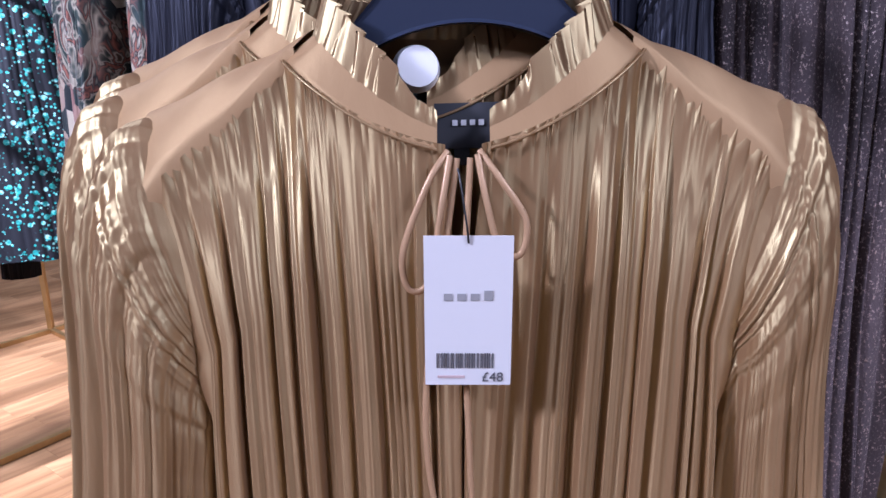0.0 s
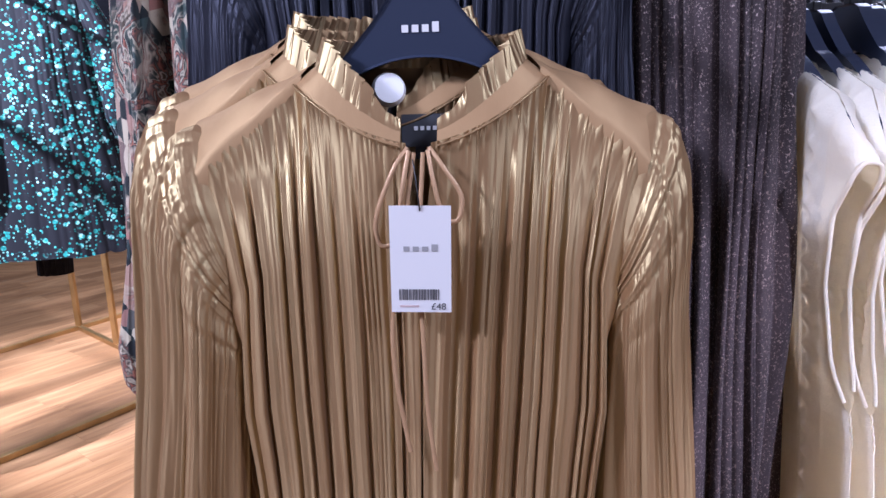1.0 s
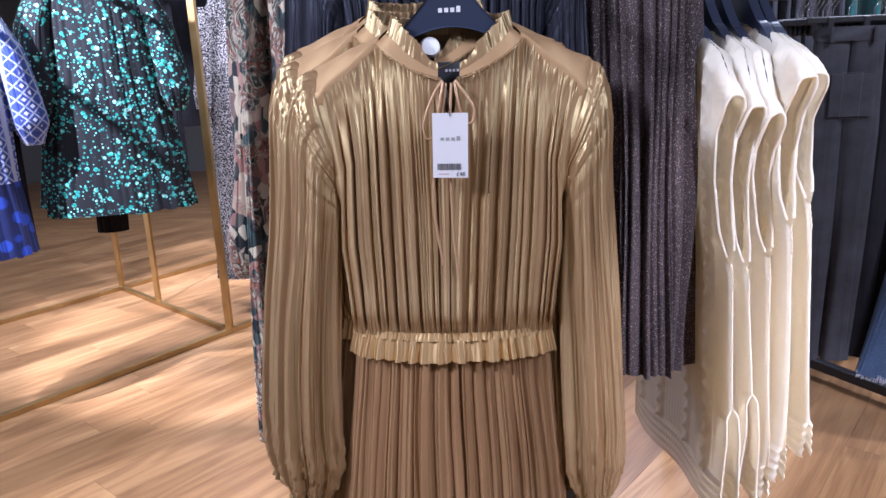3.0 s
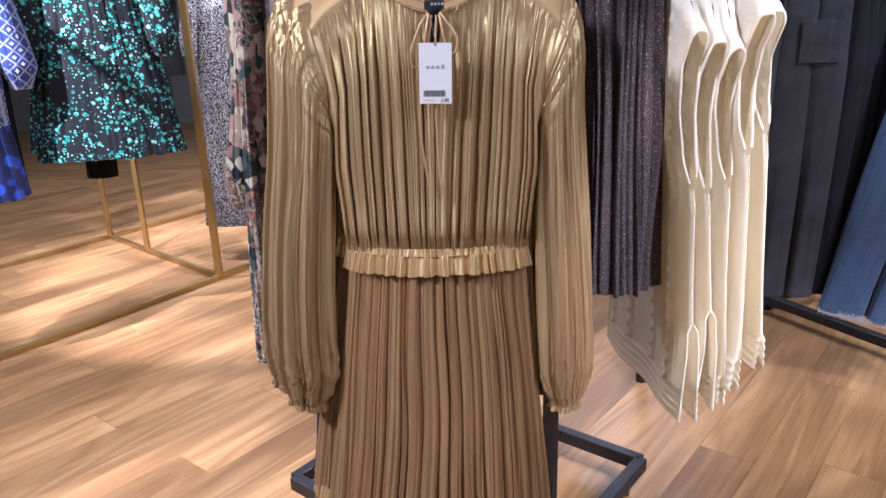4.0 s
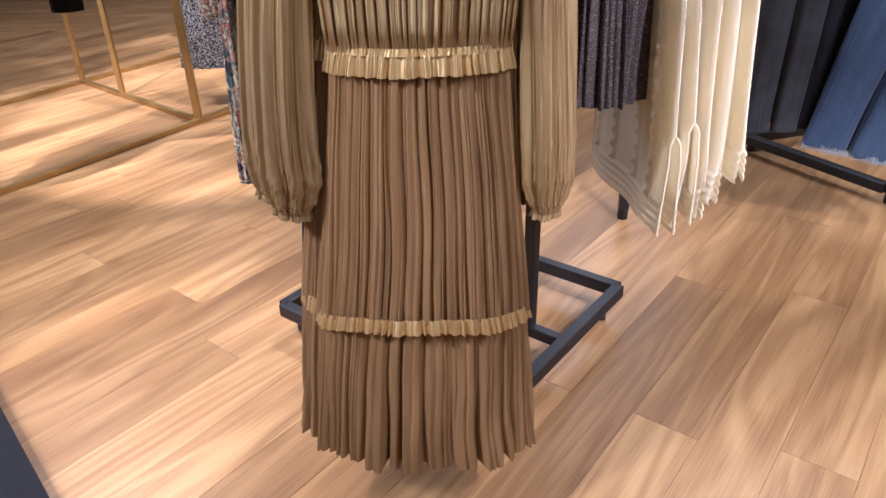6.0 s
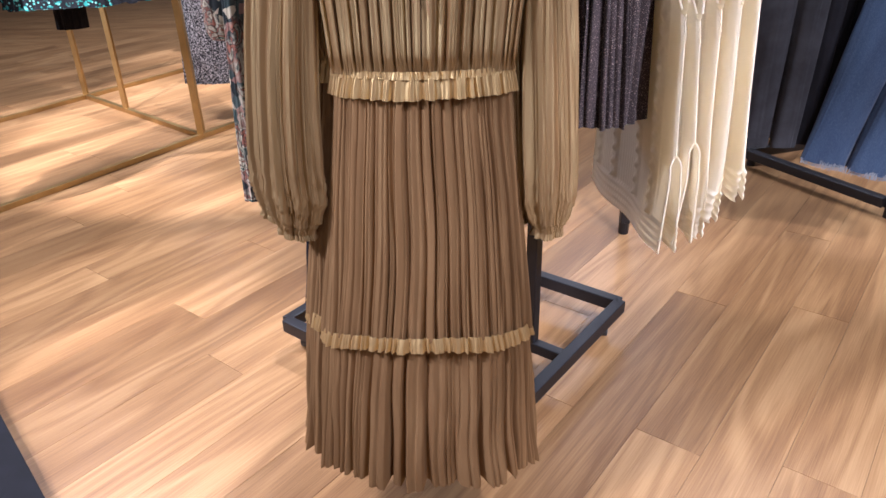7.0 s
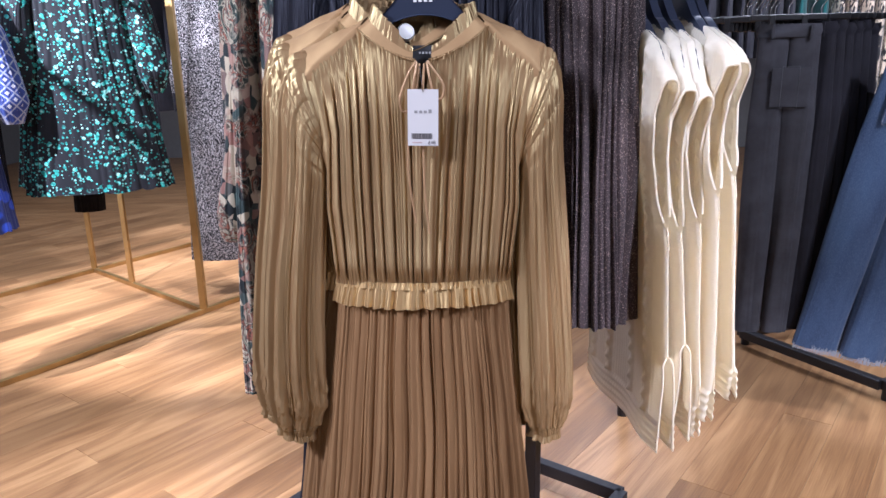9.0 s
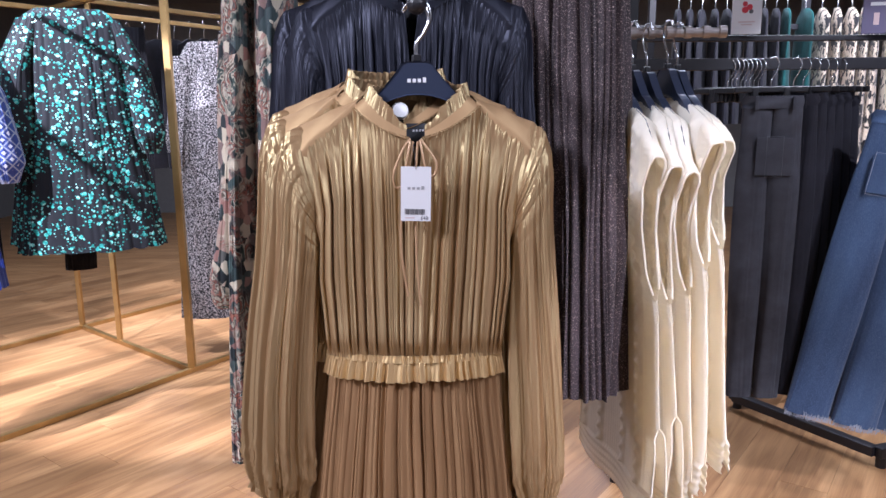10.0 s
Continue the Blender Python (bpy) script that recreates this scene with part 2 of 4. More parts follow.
def wood():
    m = mat("oak_plank", (0.42, 0.24, 0.11), 0.36, 0, 0, 0.45)
    n = Net(m)
    oi = n.t.nodes.new("ShaderNodeObjectInfo")
    tc = n.t.nodes.new("ShaderNodeTexCoord")
    off = n.add("ShaderNodeVectorMath", op="MULTIPLY_ADD")
    comb = n.t.nodes.new("ShaderNodeCombineXYZ")
    for k in range(3):
        n.join(n.math("MULTIPLY", oi.outputs["Random"], v=37.0 + 11 * k), comb.inputs[k])
    n.join(tc.outputs["Object"], off.inputs[0])
    off.inputs[1].default_value = (0.36, 2.8, 1)
    n.join(comb.outputs[0], off.inputs[2])
    vec = off.outputs[0]
    warp = n.noise(vec, 1.6, 2, 0.45, 0.5)
    rings = n.math("SINE", n.math("MULTIPLY", warp, v=58.0))
    stretch = n.add("ShaderNodeVectorMath", op="MULTIPLY")
    n.join(vec, stretch.inputs[0])
    stretch.inputs[1].default_value = (1.6, 12.0, 1)
    fine = n.noise(stretch.outputs[0], 9, 6, 0.65, 0.3)
    blotch = n.noise(vec, 2.5, 3)
    g = n.math("ADD", n.math("ADD", n.math("MULTIPLY", n.math("MULTIPLY", rings, blotch), v=0.12), n.math("MULTIPLY", fine, v=0.48)), n.math("MULTIPLY", blotch, v=0.50))
    col = n.ramp(g, [(0.34, (0.26, 0.130, 0.055)), (0.50, (0.405, 0.222, 0.097)), (0.66, (0.53, 0.315, 0.148))])
    tone = n.ramp(oi.outputs["Random"], [(0.0, (0.72, 0.70, 0.68)), (0.5, (0.97, 0.96, 0.94)), (1.0, (1.0, 1.0, 1.0))])
    mul = n.t.nodes.new("ShaderNodeMix")
    mul.data_type, mul.blend_type = "RGBA", "MULTIPLY"
    mul.inputs[0].default_value = 1.0
    n.join(col, mul.inputs[6])
    n.join(tone, mul.inputs[7])
    n.colour(mul.outputs[2])
    n.rough(n.math("ADD", n.math("MULTIPLY", fine, v=0.25), v=0.24))
    n.bump(fine, 0.18, 0.001)
    return m


M_WOOD = wood()
M_SUB = mat("joint_shadow_filler", (0.17, 0.095, 0.045), 0.8)

# ---- mesh helpers ----


def thing(name, label, category, group="", kind="", at=None):
    o = new(name)
    o.empty_display_size = 0.1
    if at is not None:
        o.matrix_world = at
    return tagged(o, label, category, group, kind)


def mesh_from(name, verts, faces, material, smooth=True):
    me = bpy.data.meshes.new(name)
    me.from_pydata([tuple(map(float, v)) for v in verts], [], faces)
    if smooth:
        me.polygons.foreach_set("use_smooth", [True] * len(me.polygons))
    me.materials.append(material)
    me.update()
    return me


def part(name, data, material=None, parent=None, label="", smooth=False):
    """One mesh object under a thing or a part; data is a mesh or a bmesh."""
    if isinstance(data, bmesh.types.BMesh):
        me = bpy.data.meshes.new(name)
        data.to_mesh(me)
        data.free()
        if smooth:
            me.polygons.foreach_set("use_smooth", [True] * len(me.polygons))
        me.materials.append(material)
        data = me
    o = new(name, data)
    o.parent = parent
    if label:
        o["label"] = label
    return o


def grid(name, P, material, closed=False):
    """A smooth sheet from an array of points [rows][columns][3]; closed joins the columns into a tube."""
    P = np.asarray(P)
    nv, nu = P.shape[:2]
    m = nu if closed else nu - 1
    f = [(i * nu + j, i * nu + (j + 1) % nu, (i + 1) * nu + (j + 1) % nu, (i + 1) * nu + j) for i in range(nv - 1) for j in range(m)]
    return mesh_from(name, P.reshape(-1, 3), f, material)


def box_bm(sx, sy, sz, at=(0, 0, 0), bevel=0.0, rot=None, bm=None):
    bm = bm or bmesh.new()
    m = Matrix.Translation(at) @ (rot or Matrix()) @ Matrix.Diagonal((sx, sy, sz, 1))
    r = bmesh.ops.create_cube(bm, size=1, matrix=m)
    if bevel:
        es = list({e for v in r["verts"] for e in v.link_edges})
        bmesh.ops.bevel(bm, geom=es, offset=bevel, segments=2, affect="EDGES", profile=0.5)
    return bm


def rod_bm(a, b, r, seg=14, bm=None):
    bm = bm or bmesh.new()
    a, b = Vector(a), Vector(b)
    q = (b - a).to_track_quat("Z", "Y").to_matrix().to_4x4()
    bmesh.ops.create_cone(bm, cap_ends=True, segments=seg, radius1=r, radius2=r, depth=(b - a).length, matrix=Matrix.Translation((a + b) / 2) @ q)
    return bm


def bar_bm(a, b, w, h, bevel=0.002, bm=None):
    """A square tube from a to b."""
    a, b = Vector(a), Vector(b)
    q = (b - a).to_track_quat("X", "Z").to_matrix().to_4x4()
    return box_bm((b - a).length, w, h, (a + b) / 2, bevel, q, bm)


def wire(name, pts, r, material, parent, label="", flat=1.0, seg=8):
    """A round or flat cord swept along points."""
    pts = np.array(pts, float)
    k = len(pts)
    s = np.linspace(0, k - 1, (k - 1) * 6 + 1)
    i = np.clip(s.astype(int), 0, k - 2)
    f = (s - i)[:, None]
    p0, p1, p2, p3 = pts[np.clip(i - 1, 0, k - 1)], pts[i], pts[i + 1], pts[np.clip(i + 2, 0, k - 1)]
    c = 0.5 * (2 * p1 + (p2 - p0) * f + (2 * p0 - 5 * p1 + 4 * p2 - p3) * f ** 2 + (3 * p1 - p0 - 3 * p2 + p3) * f ** 3)
    t = np.gradient(c, axis=0)
    t /= np.linalg.norm(t, axis=1)[:, None] + 1e-9
    up = np.array([0.0, 1.0, 0.02])
    n1 = np.cross(t, up)
    n1 /= np.linalg.norm(n1, axis=1)[:, None] + 1e-9
    n2 = np.cross(t, n1)
    a = np.linspace(0, 2 * np.pi, seg, endpoint=False)
    P = c[:, None] + r * (np.cos(a)[None, :, None] * n1[:, None] + flat * np.sin(a)[None, :, None] * n2[:, None])
    return part(name, grid(name, P, material, True), parent=parent, label=label)


def folds(s, n, seed, sharp=0.7, warp=0.65, v=None):
    """Uneven knife-edged gathers: 0 in the valleys, up to 1 on the ridges, for s from 0 to 1 with n ridges round a closed loop."""
    rng = np.random.RandomState(seed)
    w = rng.uniform(1 - warp, 1 + warp, n)
    edges = np.concatenate([[0], np.cumsum(w) / w.sum()])
    amp = rng.uniform(0.35, 1.0, n)
    peak = rng.uniform(0.25, 0.75, n)
    s = np.mod(s, 1.0)
    i = np.clip(np.searchsorted(edges, s, side="right") - 1, 0, n - 1)
    f = (s - edges[i]) / (edges[i + 1] - edges[i])
    f = np.where(f < peak[i], 0.5 * f / peak[i], 0.5 + 0.5 * (f - peak[i]) / (1 - peak[i]))
    out = amp[i] * np.abs(np.sin(np.pi * f)) ** sharp
    if v is not None:
        rate, start = rng.uniform(1.5, 5.0, n), rng.uniform(0, 6.28, n)
        out = out * (0.80 + 0.20 * np.sin(rate[i] * v + start[i]))
    return out


def pleats(s, n, seed, valley=(0.15, 0.45), v=None):
    """Uneven pleats round a closed loop: flat, slightly tilted panels with narrow valleys between them."""
    rng = np.random.RandomState(seed)
    w = rng.uniform(0.35, 1.9, n)
    edges = np.concatenate([[0], np.cumsum(w) / w.sum()])
    amp, gap, tilt = rng.uniform(0.5, 1.0, n), rng.uniform(valley[0], valley[1], n), rng.uniform(-0.55, 0.55, n)
    s = np.mod(s, 1.0)
    i = np.clip(np.searchsorted(edges, s, side="right") - 1, 0, n - 1)
    f = (s - edges[i]) / (edges[i + 1] - edges[i])
    k = np.clip(np.minimum(f, 1 - f) / (0.5 * gap[i]), 0, 1)
    a = amp[i]
    if v is not None:
        rate, start = rng.uniform(1.5, 5.0, n), rng.uniform(0, 6.28, n)
        a = a * (0.8 + 0.2 * np.sin(rate[i] * v + start[i]))
    return k * k * (3 - 2 * k) * (a + tilt[i] * (f - 0.5))


def ease(x):
    x = np.clip(x, 0, 1)
    return x * x * (3 - 2 * x)


def mixs(zs, table):
    """Smooth values down a table of (z, value, value, ...), one row for each z."""
    t = np.array(sorted(table), float)
    return [np.interp(zs, t[:, 0], t[:, k]) for k in range(1, t.shape[1])]


def drape(name, table, material, n=20, amp=(0.004, 0.012), seed=1, nz=40, nu=360, wave=0.004, sharp=0.7, hem=0.0):
    """A hanging tube of cloth with folds. table: z, centre x, centre y, half width, half depth."""
    z1, z0 = max(r[0] for r in table), min(r[0] for r in table)
    zs = np.linspace(z1, z0, nz)
    cx, cy, hw, hd = mixs(zs, table)
    s = np.linspace(0, 1, nu, endpoint=False)
    v = np.linspace(0, 1, nz)[:, None]
    rng = np.random.RandomState(seed + 50)
    S = s[None] + 0.0016 * np.sin(v * 5 + rng.uniform(0, 6)) + 0.0012 * np.sin(v * 9 + s[None] * 12)
    h = folds(S, n, seed, sharp, v=v * 1.5) + 0.5 * folds(S + 0.13 + 0.004 * v, n * 2 + 3, seed + 1, 1.0, v=v * 3)
    A = (amp[0] + (amp[1] - amp[0]) * v) * h
    ph = 2 * np.pi * s[None] + 0 * v
    X = cx[:, None] + (hw[:, None] + A) * np.sin(ph) + wave * np.sin(7 * v + 3 * ph)
    Y = cy[:, None] - (hd[:, None] + A) * np.cos(ph) + wave * np.cos(5 * v + 2 * ph)
    Z = zs[:, None] + 0 * ph - hem * v ** 6 * folds(S, n, seed + 3)
    return grid(name, np.stack([X, Y, Z], -1), material, True)

# ---- long-sleeved gathered dress ----


def sway(P):
    """The dresses hang a touch to one side."""
    P = np.array(P, float)
    P[..., 0] -= 0.024 * (1.59 - P[..., 2])
    return P


def neck_z(x):
    return 1.530 + 0.056 * np.minimum(np.abs(x) / 0.110, 1.0) ** 1.7


def bodice_half(side, material, seed):
    """One gathered front half, from the neck and yoke seams to the waist."""
    nu, nz = 420, 80
    u = np.linspace(0, 1, nu)
    v = np.linspace(0, 1, nz)[:, None]
    a = np.clip(u / 0.58, 0, 1)
    b = np.clip((u - 0.58) / 0.42, 0, 1)
    xt = 0.015 + 0.095 * a + 0.075 * b
    zt = neck_z(0.015 + 0.095 * a) - 0.069 * b
    z = zt[None] * (1 - v) + 1.141 * v
    xb = 0.157 * u
    k = v ** 0.8
    x = xt[None] * (1 - k) + xb[None] * k
    side_seam = np.interp(z[:, -1], [1.14, 1.18, 1.28, 1.34, 1.40, 1.45, 1.517], [0.157, 0.160, 0.169, 0.167, 0.164, 0.172, 0.186])[:, None]
    x = x + (side_seam - x[:, -1:]) * u[None] ** 3
    x = x - (1 - u[None]) ** 6 * 0.015 * (1 - k)
    slit = np.clip((z - 1.36) / 0.15, 0, 1)
    x = np.maximum(x, 0.0006 + 0.010 * slit ** 2)
    s = 0.02 + 0.94 * u[None] + (0.007 * np.sin(4 * v + seed) + 0.003 * np.sin(11 * v + u[None] * 9)) * (1 - u[None])
    h = pleats(s, 10, seed, (0.25, 0.7), v * 1.3) + 0.20 * pleats(s + 0.010 * v, 17, seed + 4, (0.4, 0.9), v * 2) + 0.03 * pleats(s, 47, seed + 9, (0.5, 0.9), v * 3)
    gather = 0.0030 * folds(s, 36, seed + 13, 1.0) * (np.exp(-v / 0.030) + np.exp(-(1 - v) / 0.05))
    amp = 0.0004 + (0.0085 + 0.0055 * v) * ease(v / 0.28) * np.clip((1 - v) / 0.08, 0.15, 1)
    ytop = np.where(u < 0.58, -0.042 * np.sqrt(np.clip(1 - (xt / 0.1115) ** 2, 0, 1)) - 0.002, -0.009 - 0.018 * b)[None]
    top = ease(v / 0.34)
    y = ytop * (1 - top) + top * (-0.036 + 0.013 * u[None] ** 3)
    low = ease((v - 0.5) / 0.5)
    y = y * (1 - low) + low * (-0.046 * np.sqrt(1 - (u[None] * 0.95) ** 2) - 0.001)
    y = y - 0.003 * np.exp(-((v - 0.90) / 0.07) ** 2) - amp * h - gather
    P = np.stack([x, y, z], -1)
    tuck = ease((P[:, -1:, 2:] - 1.34) / 0.05)
    P = np.concatenate([P, P[:, -1:] + np.array([0.010, 0.0, 0.0]) * tuck + np.array([0.0, 0.004, 0.0]), P[:, -1:] + np.array([0.026, 0.0, 0.0]) * tuck + np.array([-0.004, 0.030, 0.0])], 1)
    P[..., 0] *= side
    return grid("bodice_front", sway(P), material)


def yoke(side, material):
    ns, nr = 24, 14
    s = np.linspace(-0.075, 1, ns)[None]
    r = np.linspace(0, 1, nr)[:, None]
    front = np.stack([0.109 + 0.076 * s, -0.0125 - 0.0170 * s, 1.588 - 0.069 * s], -1)
    ridge = np.stack([0.100 + 0.106 * s, 0.016 - 0.010 * s, 1.600 - 0.046 * s - 0.003 * s ** 2], -1)
    back = np.stack([0.100 + 0.106 * s, 0.045 + 0 * s, 1.594 - 0.045 * s], -1)
    rr = r[..., None]
    P = front * (1 - rr) ** 2 + 2 * rr * (1 - rr) * (2 * ridge - 0.5 * (front + back)) + back * rr ** 2
    P[..., 2] += 0.0012 * np.sin(9 * s + 6 * r)
    allowance = P[:1] + np.array([0.0, 0.005, -0.022])
    P = np.concatenate([allowance, P])
    P = np.concatenate([P, P[:, -1:] + np.array([0.010, 0.0, -0.012])], 1)
    P[..., 0] *= side
    return grid("shoulder_yoke", sway(P), material)


def neck_ring(th, rad, lift):
    x = rad * 0.110 * np.sin(th)
    y = -0.040 * rad * np.cos(th) - 0.002
    z = np.where(np.cos(th) > 0, neck_z(0.110 * np.sin(th)), 1.586 + 0.004 * np.cos(th)) + lift
    return np.stack([x, y, z], -1)


def ribbon_loop(name, x, y, z, side, parent):
    pts = [(x, y, z), (x + side * 0.012, y - 0.008, z - 0.016), (x + side * 0.027, y - 0.011, z - 0.040), (x + side * 0.024, y - 0.012, z - 0.060),
           (x + side * 0.012, y - 0.012, z - 0.056), (x + side * 0.004, y - 0.010, z - 0.028), (x - side * 0.001, y - 0.003, z - 0.002)]
    return pts


SLEEVES = {
    # outer x and z, inner x and z, half depth, from the armhole seam to the cuff
    -1: [(0.205, 1.552, 0.163, 1.390, 0.034), (0.226, 1.547, 0.165, 1.380, 0.042), (0.243, 1.515, 0.166, 1.365, 0.047), (0.252, 1.470, 0.167, 1.345, 0.049),
         (0.256, 1.390, 0.168, 1.310, 0.048), (0.266, 1.290, 0.172, 1.255, 0.047), (0.282, 1.180, 0.178, 1.165, 0.048), (0.292, 1.070, 0.184, 1.065, 0.050),
         (0.299, 0.970, 0.186, 0.965, 0.052), (0.300, 0.908, 0.184, 0.895, 0.052), (0.292, 0.865, 0.200, 0.847, 0.044), (0.288, 0.850, 0.212, 0.832, 0.036),
         (0.286, 0.843, 0.214, 0.825, 0.033), (0.290, 0.832, 0.209, 0.812, 0.037)],
    1: [(0.205, 1.552, 0.165, 1.390, 0.034), (0.224, 1.547, 0.167, 1.380, 0.042), (0.238, 1.515, 0.168, 1.365, 0.047), (0.246, 1.470, 0.169, 1.345, 0.049),
        (0.248, 1.390, 0.170, 1.310, 0.048), (0.258, 1.290, 0.170, 1.255, 0.047), (0.270, 1.180, 0.172, 1.165, 0.048), (0.280, 1.070, 0.177, 1.065, 0.050),
        (0.290, 0.970, 0.181, 0.965, 0.052), (0.292, 0.900, 0.184, 0.890, 0.052), (0.280, 0.855, 0.198, 0.845, 0.044), (0.270, 0.838, 0.209, 0.830, 0.036),
        (0.268, 0.830, 0.211, 0.822, 0.033), (0.271, 0.818, 0.207, 0.810, 0.037)],
}


def sleeve(side, material, seed):
    t = np.array(SLEEVES[side])
    k = np.arange(len(t))
    q = np.concatenate([np.linspace(0, 8, 110), np.linspace(8.06, 13, 46)])
    xo, zo, xi, zi, d = [np.interp(q, k, t[:, j]) for j in range(5)]
    ker = np.hanning(17)[1:-1] / np.hanning(17)[1:-1].sum()
    for arr in (xo, zo, xi, zi, d):
        arr[7:100] = np.convolve(arr, ker, "same")[7:100]
    nu = 420
    s = np.linspace(0, 1, nu, endpoint=False)[None]
    v = (q / 13.0)[:, None]
    Q = q[:, None]
    S = s + 0.06 * v + 0.09 * np.exp(-v * 5.0) + 0.007 * np.sin(8 * v + seed) + 0.004 * np.sin(2 * np.pi * s * 2 + 12 * v)
    h = 1.5 * pleats(S, 8, seed, (0.5, 1.0), v * 2) + 0.42 * pleats(S + 0.05 * v, 23, seed + 2, (0.4, 0.9), v * 4) + 0.16 * pleats(S - 0.04 * v, 49, seed + 6, (0.4, 0.9), v * 6)
    slack = np.interp(q, [0, 0.6, 3, 5, 8, 9.6, 11, 11.5, 13], [0.03, 0.12, 0.45, 0.8, 1.0, 1.0, 0.45, 0.35, 0.55])[:, None]
    A = 0.0140 * (h - 1.2) * slack
    # puckers run out from the armhole seam, and the cloth bunches over the cuff
    pucker = np.interp(q, [0, 0.4, 1.6, 3.2, 5.0], [0.15, 0.9, 1, 0.55, 0])[:, None] * (0.45 + 0.55 * np.clip(0.4 - np.cos(2 * np.pi * s), 0, 1))
    run = 0.19 * Q + 0.05 * np.sin(2 * np.pi * s + 0.6) + 0.02 * np.sin(4 * np.pi * s + seed)
    crease = 0.0046 * pucker * (folds(run, 8, seed + 8, 1.1) + 0.4 * folds(run + 0.1 * s, 19, seed + 18, 1.0) - 0.55)
    bunch = np.interp(q, [7.2, 9, 10.4, 11], [0, 1, 1, 0.2])[:, None]
    crease = crease + 0.0055 * bunch * (folds(2 * s + v * 9, 9, seed + 15, 1.0) - 0.4)
    gather = 0.004 * np.interp(q, [9, 10.6, 11.2, 13], [0, 1, 0.6, 1])[:, None] * (folds(s, 30, seed + 21, 0.8) - 0.5)
    ph = 2 * np.pi * s
    half = 1.0 + (A + crease + gather) / (0.5 * np.hypot(xo - xi, zo - zi))[:, None]
    x = 0.5 * (xo + xi)[:, None] + 0.5 * (xo - xi)[:, None] * half * np.cos(ph)
    z = 0.5 * (zo + zi)[:, None] + 0.5 * (zo - zi)[:, None] * half * np.cos(ph)
    y = 0.004 - (d[:, None] + A + crease + gather) * np.sin(ph) * side
    P = np.stack([side * x, y, z], -1)
    P = np.concatenate([P[:1] * np.array([1.0, 0.8, 1.0]) + np.array([-0.014 * side, 0.0, -0.005]), P])
    if side < 0:
        P = P[:, ::-1]
    return grid("sleeve", sway(P), material, True)


def frill(name, z_top, height, hw, hd, material, n, seed, flare=0.008, wavy=0.0):
    nu, nz = 900, 10
    s = np.linspace(0, 1, nu, endpoint=False)[None]
    v = np.linspace(0, 1, nz)[:, None]
    ph = 2 * np.pi * s
    S = s + 0.0006 * np.sin(5 * v + 9 * ph)
    h = pleats(S, n, seed, (0.4, 0.9)) + 0.35 * pleats(S, 2 * n + 5, seed + 7, (0.4, 0.9))
    off = 0.002 + (0.0060 + (flare - 0.0060) * v ** 0.7) * h + 0.004 * v
    X = (hw + off) * np.sin(ph)
    Y = -(hd + off) * np.cos(ph)
    Z = z_top - height * v * (0.97 + 0.06 * folds(s, n // 3, seed + 1)) + wavy * (np.sin(3 * ph + seed) + 0.6 * np.sin(7 * ph)) * (0.5 + 0.5 * v)
    return grid(name, sway(np.stack([X, Y, Z + 0 * X], -1)), material, True)


def skirt(name, table, material, n, amp, seed, hem):
    """A pleated tier. table: z, half width, half depth."""
    nz, nu = 44, 1300
    zs = np.linspace(table[0][0], table[-1][0], nz)
    hw, hd = mixs(zs, table)
    s = np.linspace(0, 1, nu, endpoint=False)[None]
    v = np.linspace(0, 1, nz)[:, None]
    ph = 2 * np.pi * s
    S = s + 0.0022 * np.sin(5 * v + seed) + 0.0012 * np.sin(9 * v + 12 * s)
    h = pleats(S, n, seed, (0.2, 0.6), v * 1.5) + 0.28 * pleats(S + 0.004 * v, 2 * n + 7, seed + 1, (0.3, 0.8), v * 3)
    A = (amp[0] + (amp[1] - amp[0]) * v) * h + 0.002 * folds(s, 3 * n, seed + 2, 0.9) * np.exp(-v / 0.05)
    X = (hw[:, None] + A) * np.sin(ph)
    Y = -(hd[:, None] + A) * np.cos(ph)
    Z = zs[:, None] - hem * v ** 6 * (pleats(S, n, seed, (0.2, 0.6)) + 0.6 * np.sin(2 * ph + 1) * v)
    return grid(name, sway(np.stack([X, Y, Z], -1)), material, True)


